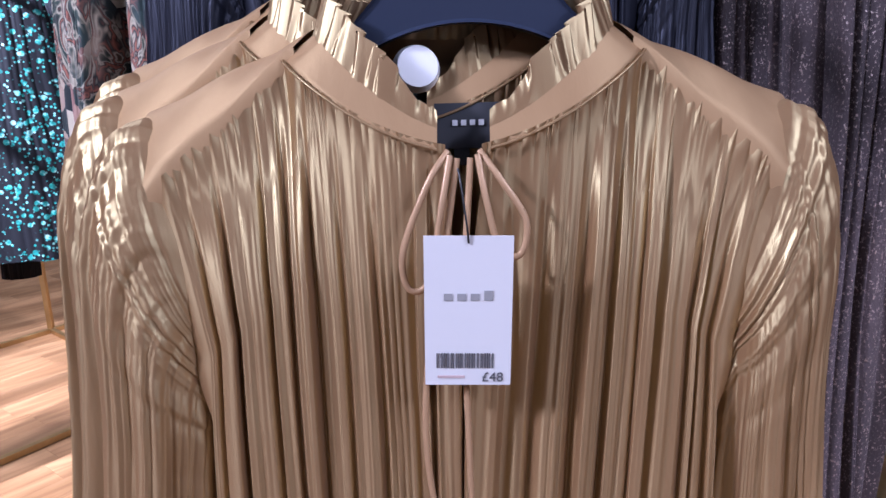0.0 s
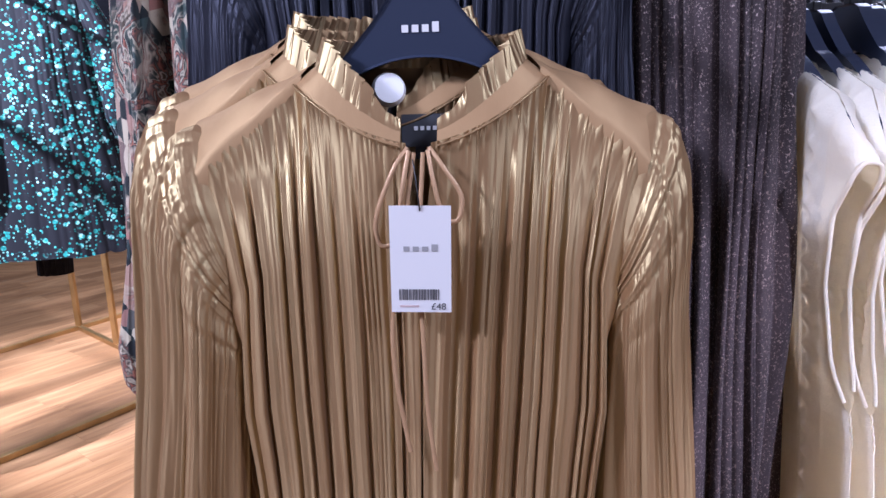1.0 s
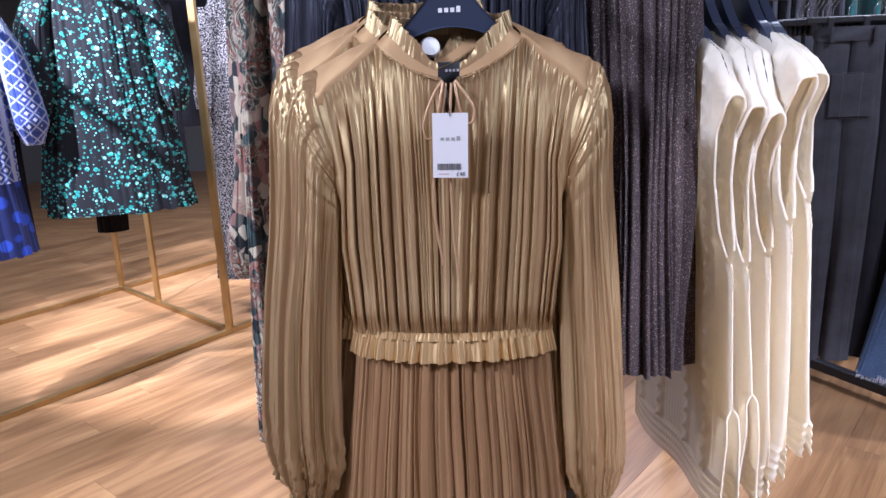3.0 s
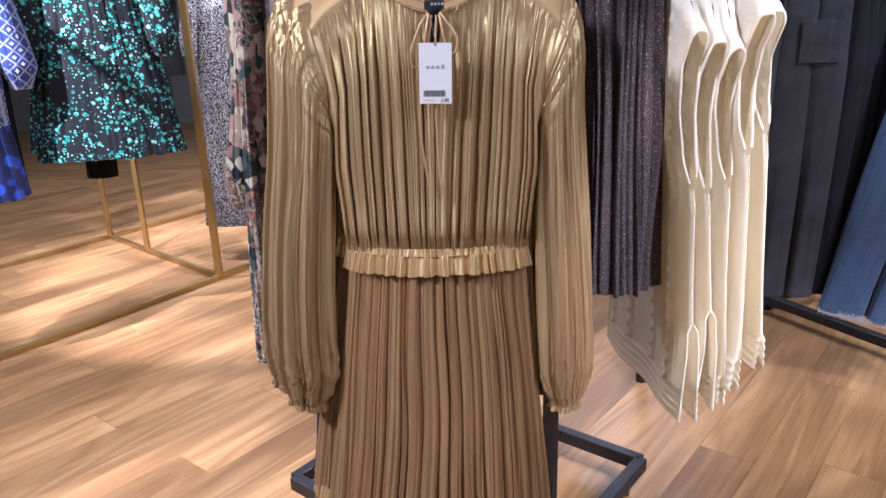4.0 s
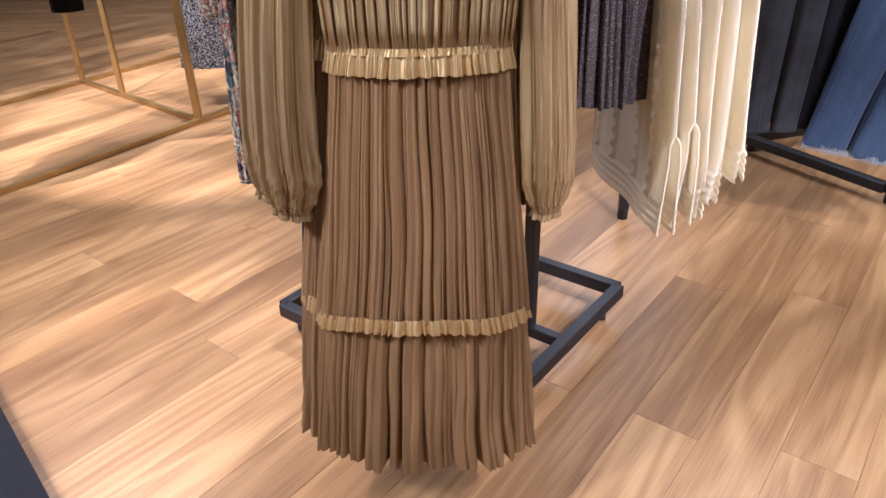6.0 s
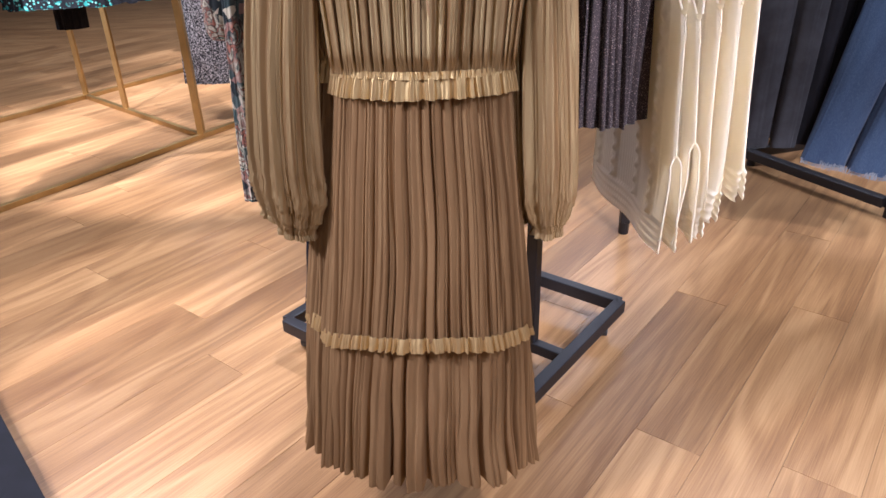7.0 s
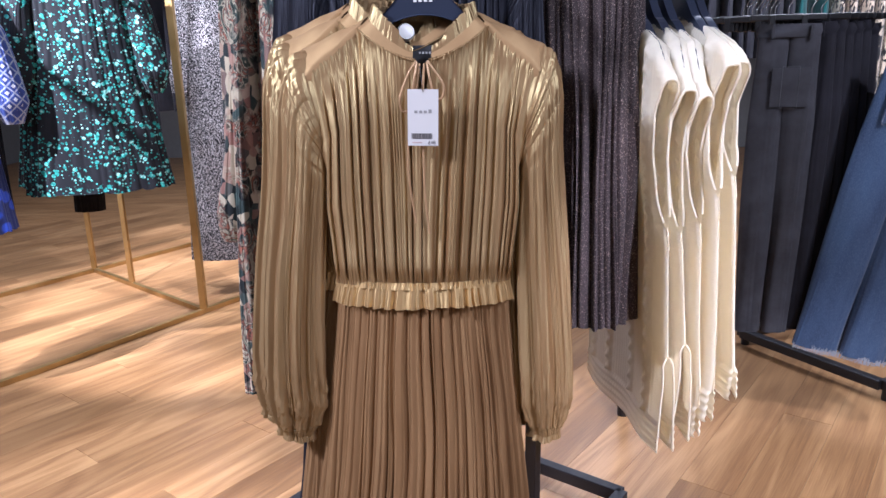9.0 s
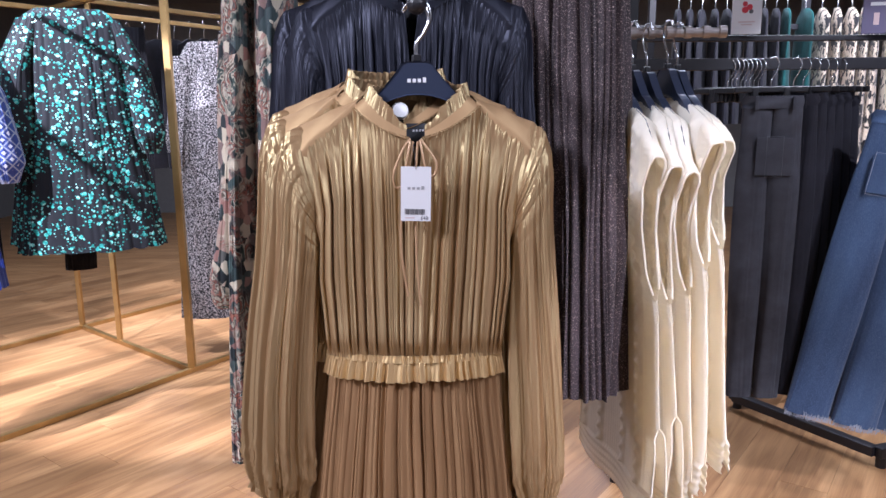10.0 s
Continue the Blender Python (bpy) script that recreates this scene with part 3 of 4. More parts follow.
def hanger(parent_at, label, group, material=None, marks=True):
    """Wide moulded hanger with a size cube and a chrome hook; its foot is the middle of its lower edge."""
    t = thing("clothes_hanger", label, "hanger", group, at=parent_at)
    nx = 41
    xs = np.linspace(-0.175, 0.175, nx)
    top = np.where(np.abs(xs) < 0.024, 0.072, 0.072 - 0.060 * np.clip((np.abs(xs) - 0.024) / 0.050, 0, 1) ** 0.85 - 0.075 * np.clip((np.abs(xs) - 0.08) / 0.095, 0, 1))
    bot = 0.016 - 0.016 * np.clip(np.abs(xs) / 0.062, 0, 1) ** 2 - 0.085 * np.clip((np.abs(xs) - 0.062) / 0.113, 0, 1)
    bot = np.minimum(bot, top - 0.012)
    bm = bmesh.new()
    rows = []
    for yy, inset in ((-0.007, 0.0022), (-0.009, 0.0), (0.009, 0.0), (0.007, 0.0022)):
        rows.append(([bm.verts.new((x, yy, z - inset)) for x, z in zip(xs, top)], [bm.verts.new((x, yy, z + inset)) for x, z in zip(xs, bot)]))
    for j in range(nx - 1):
        bm.faces.new((rows[0][0][j], rows[0][1][j], rows[0][1][j + 1], rows[0][0][j + 1]))
        bm.faces.new((rows[3][0][j + 1], rows[3][1][j + 1], rows[3][1][j], rows[3][0][j]))
        for k in range(3):
            bm.faces.new((rows[k][0][j + 1], rows[k + 1][0][j + 1], rows[k + 1][0][j], rows[k][0][j]))
            bm.faces.new((rows[k][1][j], rows[k + 1][1][j], rows[k + 1][1][j + 1], rows[k][1][j + 1]))
    for j in (0, nx - 1):
        for k in range(3):
            vs = (rows[k][0][j], rows[k + 1][0][j], rows[k + 1][1][j], rows[k][1][j])
            bm.faces.new(vs if j == 0 else vs[::-1])
    part("hanger_body", bm, material or M_NAVY, t)
    part("size_cube", box_bm(0.014, 0.013, 0.012, (0.0, 0, 0.078), 0.002), M_BLKPLASTIC, t, "small black size cube")
    hk = [(0, 0, 0.082), (0.001, 0, 0.104), (0.014, 0, 0.122), (0.024, 0, 0.146), (0.016, 0, 0.170), (-0.006, 0, 0.174), (-0.022, 0, 0.160)]
    wire("hook", hk, 0.0026, M_CHROME, t, "chrome hook")
    if marks:
        for k in range(4):
            part("printed_mark", box_bm(0.0058, 0.0006, 0.0062 if k < 3 else 0.0085, (-0.0140 + 0.0088 * k, -0.0076, 0.040 + (0.001 if k == 3 else 0)), 0.0), M_PAPER, t, "plain white logo shape")
    return t


def dress(at, material, label, group, seed=3, detail=True, ribbon_material=None, plain=None, trim=None, pleated=None):
    plain, trim, pleated = plain or material, trim or material, pleated or material
    t = thing("dress", label, "dress", group, at=at)
    for side in (-1, 1):
        part("bodice_front", bodice_half(side, material, seed + side), parent=t)
        part("shoulder_yoke", yoke(side, plain), parent=t)
        part("sleeve", sleeve(side, material, seed + 5 + side), parent=t)
    # back of the bodice
    u = np.linspace(-1, 1, 120)[None]
    v = np.linspace(0, 1, 40)[:, None]
    zt = 1.586 - 0.05 * np.clip((np.abs(u) - 0.5) / 0.5, 0, 1)
    x = u * (0.190 * (1 - v) + 0.155 * v)
    z = zt * (1 - v) + 1.137 * v
    y = 0.044 - 0.016 * u ** 4 + 0.004 * folds((u + 1) / 2, 34, seed + 8)
    part("bodice_back", grid("bodice_back", sway(np.stack([x, y + 0 * v, z], -1)), material), parent=t)
    # neckband and frilled collar
    w = np.linspace(0, 1, 320)[None]

    def around(rad):
        th0 = np.arcsin(0.0155 / (0.110 * rad))
        return th0 + (2 * np.pi - 2 * th0) * w

    v = np.linspace(0, 1, 8)[:, None]
    rad = 1.0 - 0.17 * v
    th = around(rad)
    P = neck_ring(th, rad, (0.009 + 0.005 * np.clip(np.abs(np.sin(th)) + (np.cos(th) < 0), 0, 1)) * v)
    P[..., 1] -= 0.0028 * np.clip(np.cos(th) * 3, 0, 1)
    P = np.concatenate([P[:1] + np.array([0.0, 0.009, -0.020]), P])
    part("neckband", grid("neckband", sway(P), plain), parent=t)
    h = pleats(w, 44, seed + 11, (0.4, 0.9)) + 0.3 * pleats(w, 90, seed + 12, (0.4, 0.9))
    v = np.linspace(0, 1, 10)[:, None]
    rise = np.clip(np.minimum(w, 1 - w) / 0.06, 0.45, 1.0)
    rad = 0.835 - 0.10 * v + (0.02 + 0.085 * v) * (h - 0.6) * rise
    th = around(0.83 - 0.12 * v)
    P = neck_ring(th, rad, 0.0085 + 0.005 * np.clip(np.abs(np.sin(th)) + (np.cos(th) < 0), 0, 1) + 0.023 * v * rise + 0.004 * v * (h - 0.5) * rise)
    P[..., 1] -= (0.0025 - 0.005 * v * (h - 0.6)) * np.clip(np.cos(th) * 3, 0, 1)
    part("collar_frill", grid("collar_frill", sway(P), material), parent=t)
    # piped neck seam
    ths = np.concatenate([np.linspace(0.14, 1.5, 14)])
    for side in (-1, 1):
        pts = neck_ring(ths, 1.012, -0.001)
        pts[:, 0] *= side
        pts[:, 1] -= 0.005
        wire("neck_piping", sway(pts), 0.0009, material, t)
    # waist casing, peplum frill, skirt tiers
    part("waist_casing", frill("waist_casing", 1.149, 0.013, 0.153, 0.047, trim, 84, seed + 20, 0.004, 0.0008), parent=t)
    part("waist_frill", frill("waist_frill", 1.138, 0.036, 0.153, 0.047, trim, 50, seed + 21, 0.0105, 0.001), parent=t, label="shiny gathered satin frill")
    part("skirt_tier", skirt("skirt_tier", [(1.132, 0.148, 0.042), (1.05, 0.156, 0.042), (0.85, 0.178, 0.042), (0.60, 0.204, 0.044)], pleated, 46, (0.009, 0.018), seed + 30, 0.0), parent=t)
    part("tier_frill", frill("tier_frill", 0.612, 0.032, 0.207, 0.056, trim, 58, seed + 31, 0.011, 0.005), parent=t, label="shiny gathered satin frill")
    part("lower_skirt_tier", skirt("lower_skirt_tier", [(0.604, 0.205, 0.044), (0.45, 0.216, 0.046), (0.232, 0.230, 0.050)], pleated, 34, (0.012, 0.030), seed + 33, 0.020), parent=t)
    if detail:
        cord = ribbon_material or M_CORD
        for side in (-1, 1):
            p = sway(ribbon_loop("tie_loop", side * 0.009, -0.046, 1.530, side, t))
            if side < 0:
                p[:, 2] -= 0.12 * (1.530 - p[:, 2])
                p[2:5, 2] -= 0.012
            wire("tie_loop", p, 0.0020, cord, t, "thin satin tie loop", 0.6)
        wire("tie_end", sway([(-0.004, -0.048, 1.526), (-0.013, -0.058, 1.46), (-0.022, -0.064, 1.40), (-0.022, -0.065, 1.34), (-0.010, -0.062, 1.26)]), 0.0020, cord, t, "long satin tie", 0.6)
        wire("tie_end", sway([(0.004, -0.048, 1.526), (0.000, -0.057, 1.44), (0.003, -0.061, 1.36), (0.006, -0.061, 1.30), (0.013, -0.060, 1.24)]), 0.0020, cord, t, "long satin tie", 0.6)
    lab = part("woven_label", box_bm(0.044, 0.0012, 0.029, (0.003, 0.000, 1.541), 0.0, pose(0, 0, 0, -12)), M_LABEL, t, "charcoal woven label with plain pale mark")
    if detail:
        part("size_tab", box_bm(0.010, 0.001, 0.012, (-0.002, -0.003, 1.522), 0.0, pose(0, 0, 0, -12)), M_LABEL, t)
        for k in range(4):
            part("label_mark", box_bm(0.0034, 0.0006, 0.0036, (-0.006 + 0.0056 * k, -0.0014, 1.543), 0.0, pose(0, 0, 0, -12)), M_PAPER, lab)
    return t


GOLD_LABEL = "bronze-gold satin long-sleeved maxi dress with gathered tiers, on a hanger"
front_dress = dress(pose(0.062, 0.420, 0), M_GOLD, "bronze-gold satin maxi dress with tie neck, frilled collar and tag", "gold dresses on the arm", 3, plain=M_CREPE, trim=M_TRIM, pleated=M_GOLD_DIM)
mid_dress = dress(pose(0.024, 0.466, 0.014), M_GOLD, GOLD_LABEL, "gold dresses on the arm", 8, False, plain=M_CREPE, trim=M_TRIM, pleated=M_GOLD_DIM)
copy_thing(mid_dress, pose(0.020, 0.515, 0.030, 0, 0, 2))
BLACK_LABEL = "black satin long-sleeved dress with gathered yoke, hanging behind the gold dresses"
black_dress = dress(pose(0.050, 0.650, 0.232), M_BLACK, BLACK_LABEL, "black dresses on the arm", 14, False)
copy_thing(black_dress, pose(0.002, 0.715, 0.240, 0, 0, -2))

front_hanger = hanger(pose(0.064, 0.4245, 1.588), "navy blue moulded plastic hanger with chrome hook inside the dress", "hangers of the gold dresses")
copy_thing(front_hanger, pose(0.060, 0.468, 1.590))
copy_thing(front_hanger, pose(0.058, 0.517, 1.594, 0, 0, 2))
black_hanger = copy_thing(front_hanger, pose(0.056, 0.645, 1.820))

# price tag on a black thread
tag = thing("price_tag", "white card price tag with barcode on a black thread", "tag", at=pose(0.0595, 0.352, 1.3935, 4, 1.5, 0))
TW, TH = 0.0505, 0.0925
part("card", box_bm(TW, 0.0008, TH, (0, 0, TH / 2), 0.0), M_PAPER, tag)
rb = random.Random(4)
bx = -0.0185
while bx < 0.0145:
    w = rb.choice((0.0004, 0.0006, 0.0009, 0.0012))
    part("barcode_bar", box_bm(w, 0.0003, 0.0095, (bx + w / 2, -0.0007, 0.016), 0.0), M_INK, tag)
    bx += w + rb.choice((0.0004, 0.0006, 0.0010))
for k in range(4):
    part("printed_mark", box_bm(0.0050, 0.0003, 0.0042 if k < 3 else 0.0060, (-0.0115 + 0.0077 * k, -0.0007, 0.056 + (0.001 if k == 3 else 0)), 0.0), M_MARK, tag, "plain grey logo shape")
part("faint_line", box_bm(0.016, 0.0003, 0.0016, (-0.010, -0.0007, 0.0055), 0.0), M_FAINT, tag)
cu = bpy.data.curves.new("price_text", "FONT")
cu.body, cu.size, cu.align_x, cu.extrude = "£48", 0.0085, "CENTER", 0.0001
cu.materials.append(M_INK)
px = new("price_text", cu)
px.parent = tag
px.matrix_basis = pose(0.0145, -0.0008, 0.0025, 90, 0, 0)
wire("thread", [(0.0, -0.001, 0.0885), (-0.001, -0.001, 0.098), (-0.004, 0.006, 0.118), (-0.006, 0.012, 0.128)], 0.0006, M_BLKPLASTIC, tag)

# white round security sticker inside the collar
sec = thing("security_tag", "round white plastic security tag inside the collar", "tag", at=pose(0.033, 0.425, 1.578, 78, 0, 12))
bmx = bmesh.new()
bmesh.ops.create_cone(bmx, cap_ends=True, segments=40, radius1=0.0155, radius2=0.013, depth=0.008)
part("disc", bmx, M_WHITE, sec)

# ---- the room ----
ROOM = (-7.0, 7.0, -4.5, 11.0)


def wall(name, a, b, h=CEIL, thick=0.15):
    w = part(name, bar_bm((*a, h / 2), (*b, h / 2), thick, h, 0), M_PLASTER)
    return tagged(w, "plain grey plastered shop wall", "wall", kind="structure")


x0, x1, y0, y1 = ROOM
wall("wall_north", (x0, y1), (x1, y1))
wall("wall_south", (x0, y0), (x1, y0))
wall("wall_west", (x0, y0), (x0, y1))
wall("wall_east", (x1, y0), (x1, y1))
cl = part("ceiling", box_bm(x1 - x0, y1 - y0, 0.1, ((x0 + x1) / 2, (y0 + y1) / 2, CEIL + 0.05)), M_CEIL)
tagged(cl, "dark grey painted shop ceiling", "ceiling", kind="structure")

# ---- black two-sided rack under the dresses ----
RACK = Matrix.Translation((0.093, 1.22, 0)) @ pose(0, 0, 0, 0, 0, 53.13)
rack = thing("display_rack", "black powder-coated steel display rack on castors", "clothes rack", at=RACK)
HL, HWD = 0.372, 0.43
for a, b in (((-HL, -HWD), (HL, -HWD)), ((HL, -HWD), (HL, HWD)), ((HL, HWD), (-HL, HWD)), ((-HL, HWD), (-HL, -HWD))):
    part("base_bar", bar_bm((*a, 0.105), (*b, 0.105), 0.038, 0.045, 0.003), M_STEEL, rack)
for sx in (-1, 1):
    for sy in (-1, 1):
        c = part("castor", box_bm(0.03, 0.02, 0.035, (sx * (HL - 0.05), sy * (HWD - 0.03), 0.066), 0.003), M_CHROME, rack)
        w = bmesh.new()
        bmesh.ops.create_cone(w, cap_ends=True, segments=20, radius1=0.029, radius2=0.029, depth=0.022, matrix=pose(sx * (HL - 0.05), sy * (HWD - 0.03), 0.029, 90, 0, 30))
        part("wheel", w, M_RUBBER, c)
for sy in (-1, 1):
    part("post", bar_bm((0, sy * 0.30, 0.12), (0, sy * 0.30, 2.05), 0.035, 0.035, 0.003), M_STEEL, rack)
part("cross_bar", bar_bm((0, -0.30, 2.03), (0, 0.30, 2.03), 0.035, 0.035, 0.003), M_STEEL, rack)
part("floor_bar", bar_bm((0, -HWD, 0.104), (0, HWD, 0.104), 0.034, 0.036, 0.003), M_STEEL, rack)


def world_part(name, bm, material, t):
    """A part given in world metres under a thing that is turned."""
    o = part(name, bm, material, t)
    o.matrix_parent_inverse = t.matrix_world.inverted()
    return o


world_part("waterfall_arm", rod_bm((0.075, 1.20, 2.02), (0.066, 0.395, 1.752), 0.011), M_STEEL, rack)
kb = bmesh.new()
bmesh.ops.create_uvsphere(kb, u_segments=20, v_segments=12, radius=0.017, matrix=Matrix.Translation((0.066, 0.388, 1.750)))
world_part("end_knob", kb, M_STEEL, rack)
world_part("side_arm", rod_bm((0.10, 1.10, 1.758), (0.36, 0.82, 1.746), 0.011), M_STEEL, rack)
world_part("side_arm", rod_bm((0.36, 0.82, 1.746), (0.735, 0.80, 1.742), 0.0105), M_ARM, rack)
for nx in (0.50, 0.535, 0.575, 0.615, 0.655, 0.695, 0.73):
    world_part("arm_collar", rod_bm((nx - 0.008, 0.8125 - 0.053 * (nx - 0.5), 1.7435), (nx + 0.008, 0.8117 - 0.053 * (nx - 0.5), 1.7435), 0.0135), M_ARM, rack)
world_part("side_arm", rod_bm((0.09, 1.20, 2.0), (-0.36, 0.84, 1.95), 0.011), M_STEEL, rack)

# ---- sparkling pleated dresses ----


def hung(name, label, category, group, table, material, n, amp, seed, at=None, **more):
    t = thing(name, label, category, group, at=at)
    part("cloth", drape("cloth", table, material, n, amp, seed, **more), parent=t)
    zb = min(q[0] for q in table)
    part("lining", drape("lining", [(z if z > zb else z + 0.03, cx, cy, hw * 0.8, hd * 0.8) for z, cx, cy, hw, hd in table], M_JET, n, (0.002, 0.004), seed + 2, 20, 120), parent=t, label="plain dark lining")
    return t


hung("pleated_dress", "dark plum lurex dress with deep glittering pleats", "dress", "lurex dresses",
     [(1.95, 0.405, 0.66, 0.052, 0.03), (1.6, 0.415, 0.66, 0.056, 0.035), (0.965, 0.428, 0.66, 0.044, 0.04)], M_LUREX, 9, (0.034, 0.040), 5, nu=700, sharp=0.9, hem=0.006)
hung("pleated_dress", "dark plum lurex dress hanging behind the first", "dress", "lurex dresses",
     [(1.95, 0.325, 0.70, 0.05, 0.04), (1.6, 0.332, 0.70, 0.052, 0.04), (1.02, 0.36, 0.72, 0.055, 0.05)], M_LUREX, 9, (0.026, 0.030), 6, nu=700, sharp=0.9, hem=0.006)

# ---- cream knitted vests ----


LEAN = [0.032, 0.037, 0.034, 0.020, 0.052]
ARMHOLE = [(1.205, 1.475), (1.190, 1.452), (1.210, 1.442), (1.262, 1.496), (1.300, 1.500)]


def vest(at, seed):
    """A sleeveless knit hung by the shoulders: two sheets that meet over a rounded shoulder and down the sides."""
    t = thing("knitted_vest", "cream cable-knit sleeveless vest with wide armholes on a hanger", "vest", "cream vests on the arm", at=at)
    hem = (0.690, 0.700, 0.715, 0.752, 0.792)[seed - 1]
    low, cap = ARMHOLE[seed - 1]
    slit = 0.915 + 0.02 * (seed - 1) if seed < 3 else 0.0
    r = np.linspace(0, 1, 210)[:, None] ** 1.15
    u = np.linspace(-1, 1, 150)[None]
    shoulder = np.interp(np.abs(u), [0, 0.28, 0.5, 0.72, 0.88, 0.95, 1.0], [1.594, 1.592, 1.577, 1.556, cap + 0.040, cap + 0.028, cap + 0.012])
    z = shoulder * (1 - r) + hem * r
    across = mixs(z, [(0.6, 0.212), (0.86, 0.220), (low - 0.05, 0.214), (low, 0.206), (low + 0.05, 0.190), (low + 0.13, 0.182), (cap - 0.05, 0.192), (cap - 0.012, 0.216), (cap + 0.01, 0.224), (1.6, 0.224)])[0]
    w = u * across
    shut = np.interp(z, [slit - 0.02, slit, low - 0.012, low + 0.035], [0.0 if slit else 1.0, 1.0, 1.0, 0.0])
    depth = shoulder - z
    arch = np.sqrt(np.clip(1 - (1 - np.clip(depth / 0.024, 0, 1)) ** 2, 0, 1))
    thick = 0.0115 + 0.0060 * np.exp(-((z - cap + 0.03) / 0.15) ** 2)
    body = thick * arch * np.sqrt(np.clip(1 - shut * np.abs(u) ** 7, 0, 1))
    fall = np.clip((1.35 - z) / 0.5, 0, 1)
    wave = 0.003 * np.sin(3 * z + 5 * w + seed) + 0.003 * np.sin(9 * z + 3 * seed) + fall * (0.006 * np.sin(24 * w + 2.1 * seed) + LEAN[seed - 1])
    rims = {}
    for f in (-1, 1):
        cable = np.zeros_like(w)
        for c in (-0.155, -0.06, 0.06, 0.155):
            for k in (0, 1):
                dx = (w - c - 0.008 * np.sin(z * 2 * np.pi / 0.070 + np.pi * k)) / 0.008
                cable += 0.0060 * np.exp(-dx ** 2)
        cable = cable * arch * (z > hem + 0.075)
        rib = (z < hem + 0.07) * (0.0040 * np.abs(np.sin((z - hem) * np.pi / 0.0185)) + 0.0010 * np.abs(np.sin(w * np.pi / 0.006)))
        edge = ease((np.abs(u) - 0.82) / 0.05)
        ladder = 0.0016 * np.abs(np.sin(z * np.pi / 0.011)) * edge * (z > low - 0.06) * arch + 0.0012 * np.abs(np.sin(w * np.pi / 0.011)) * (1 - edge)
        flare = f * (0.004 + 0.004 * (seed % 3)) * np.clip((0.88 - z) / 0.2, 0, 1)
        P = np.stack([f * (body + cable + rib + ladder) + wave + flare, w, z], -1)
        part("front_panel" if f < 0 else "back_panel", grid("panel", P if f > 0 else P[:, ::-1], M_KNIT), parent=t)
        rims[f] = np.stack([f * body + wave + flare, w, z], -1)
    # knitted borders round each armhole and down the hem slits
    for col in (0, -1):
        keep = z[:, col] > low - 0.004
        loop = np.concatenate([rims[-1][keep, col][::-1][::4], rims[1][keep, col][2::4]])
        wire("armhole_rib", loop, 0.0030, M_KNIT, t)
        if slit:
            for f in (-1, 1):
                wire("slit_rib", rims[f][z[:, col] < slit, col][::4], 0.0022, M_KNIT, t)
    return t


VEST_AT = [(0.494, 0.765, 0.0, 9, 1), (0.527, 0.775, 0.004, 10, 2), (0.560, 0.780, 0.0, 10, 3), (0.604, 0.775, 0.006, 9, 4), (0.632, 0.795, 0.004, 9, 5)]
vest_hanger = None
for vx, vy, vz, turn, sd in VEST_AT:
    vest(pose(vx, vy, vz, 0, 0, turn), sd)
    hm = pose(vx, vy, vz + 1.585, 0, 0, turn + 90)
    if vest_hanger is None:
        vest_hanger = hanger(hm, "navy blue plastic hanger with chrome hook inside a vest", "hangers of the vests", marks=False)
    else:
        copy_thing(vest_hanger, hm)

# ---- botanical print dresses ----
flo = hung("botanical_dress", "dark botanical print dress with puffed sleeve on a side arm", "dress", "botanical dresses",
           [(1.95, -0.345, 0.87, 0.026, 0.09), (1.5, -0.365, 0.87, 0.030, 0.10), (0.74, -0.390, 0.87, 0.026, 0.10)], M_PAISLEY, 9, (0.010, 0.016), 31)
part("sleeve", drape("sleeve", [(1.75, -0.372, 0.84, 0.018, 0.04), (1.35, -0.392, 0.83, 0.024, 0.045), (1.20, -0.410, 0.83, 0.036, 0.05), (1.14, -0.415, 0.83, 0.026, 0.04), (1.12, -0.413, 0.83, 0.016, 0.03)], M_PAISLEY, 8, (0.004, 0.006), 33, nu=160), parent=flo)
hung("botanical_dress", "dark botanical print dress hanging beside its twin", "dress", "botanical dresses",
     [(1.95, -0.270, 0.88, 0.030, 0.10), (1.5, -0.282, 0.88, 0.036, 0.12), (0.80, -0.31, 0.88, 0.036, 0.13)], M_PAISLEY, 8, (0.010, 0.016), 37)

# ---- brass rack ----
U, V = Vector((0.55, 0.835, 0)).normalized(), Vector((-0.77, 0.64, 0)).normalized()
G0 = Vector((-1.462, 3.41, 0))
brass = thing("brass_rack", "tall open brass garment rack of square tube standing on the floor", "clothes rack")


def gp(a, b, z):
    return G0 + U * a + V * b + Vector((0, 0, z))


B = 0.032
for b in (0.0, 1.50):
    part("floor_bar", bar_bm(gp(-2.6, b, 0.016), gp(2.2, b, 0.016), B, 0.03), M_BRASS, brass)
for a in (0.0, -2.6, 2.2):
    part("cross_bar", bar_bm(gp(a, 0.02, 0.016), gp(a, 1.48, 0.016), B, 0.029), M_BRASS, brass)
    part("post", bar_bm(gp(a, 0, 0.03), gp(a, 0, 2.30), B + 0.008, B + 0.008), M_BRASS, brass)
    part("post", bar_bm(gp(a, 1.50, 0.03), gp(a, 1.50, 2.30), B, B), M_BRASS, brass)
part("post", bar_bm(gp(0.0, 0.92, 0.03), gp(0.0, 0.92, 2.30), B, B), M_BRASS, brass)
for b in (0.0, 0.92, 1.50):
    part("top_rail", bar_bm(gp(-2.6, b, 2.31), gp(2.2, b, 2.31), B, B), M_BRASS, brass)
for a in (0.0, -2.6, 2.2):
    part("top_cross_bar", bar_bm(gp(a, 0.02, 2.312), gp(a, 1.48, 2.312), B, 0.029), M_BRASS, brass)
part("face_out_arm", bar_bm(gp(-0.95, 0.0, 2.16), gp(-0.95, -0.62, 2.13), 0.02, 0.02), M_BRASS, brass)
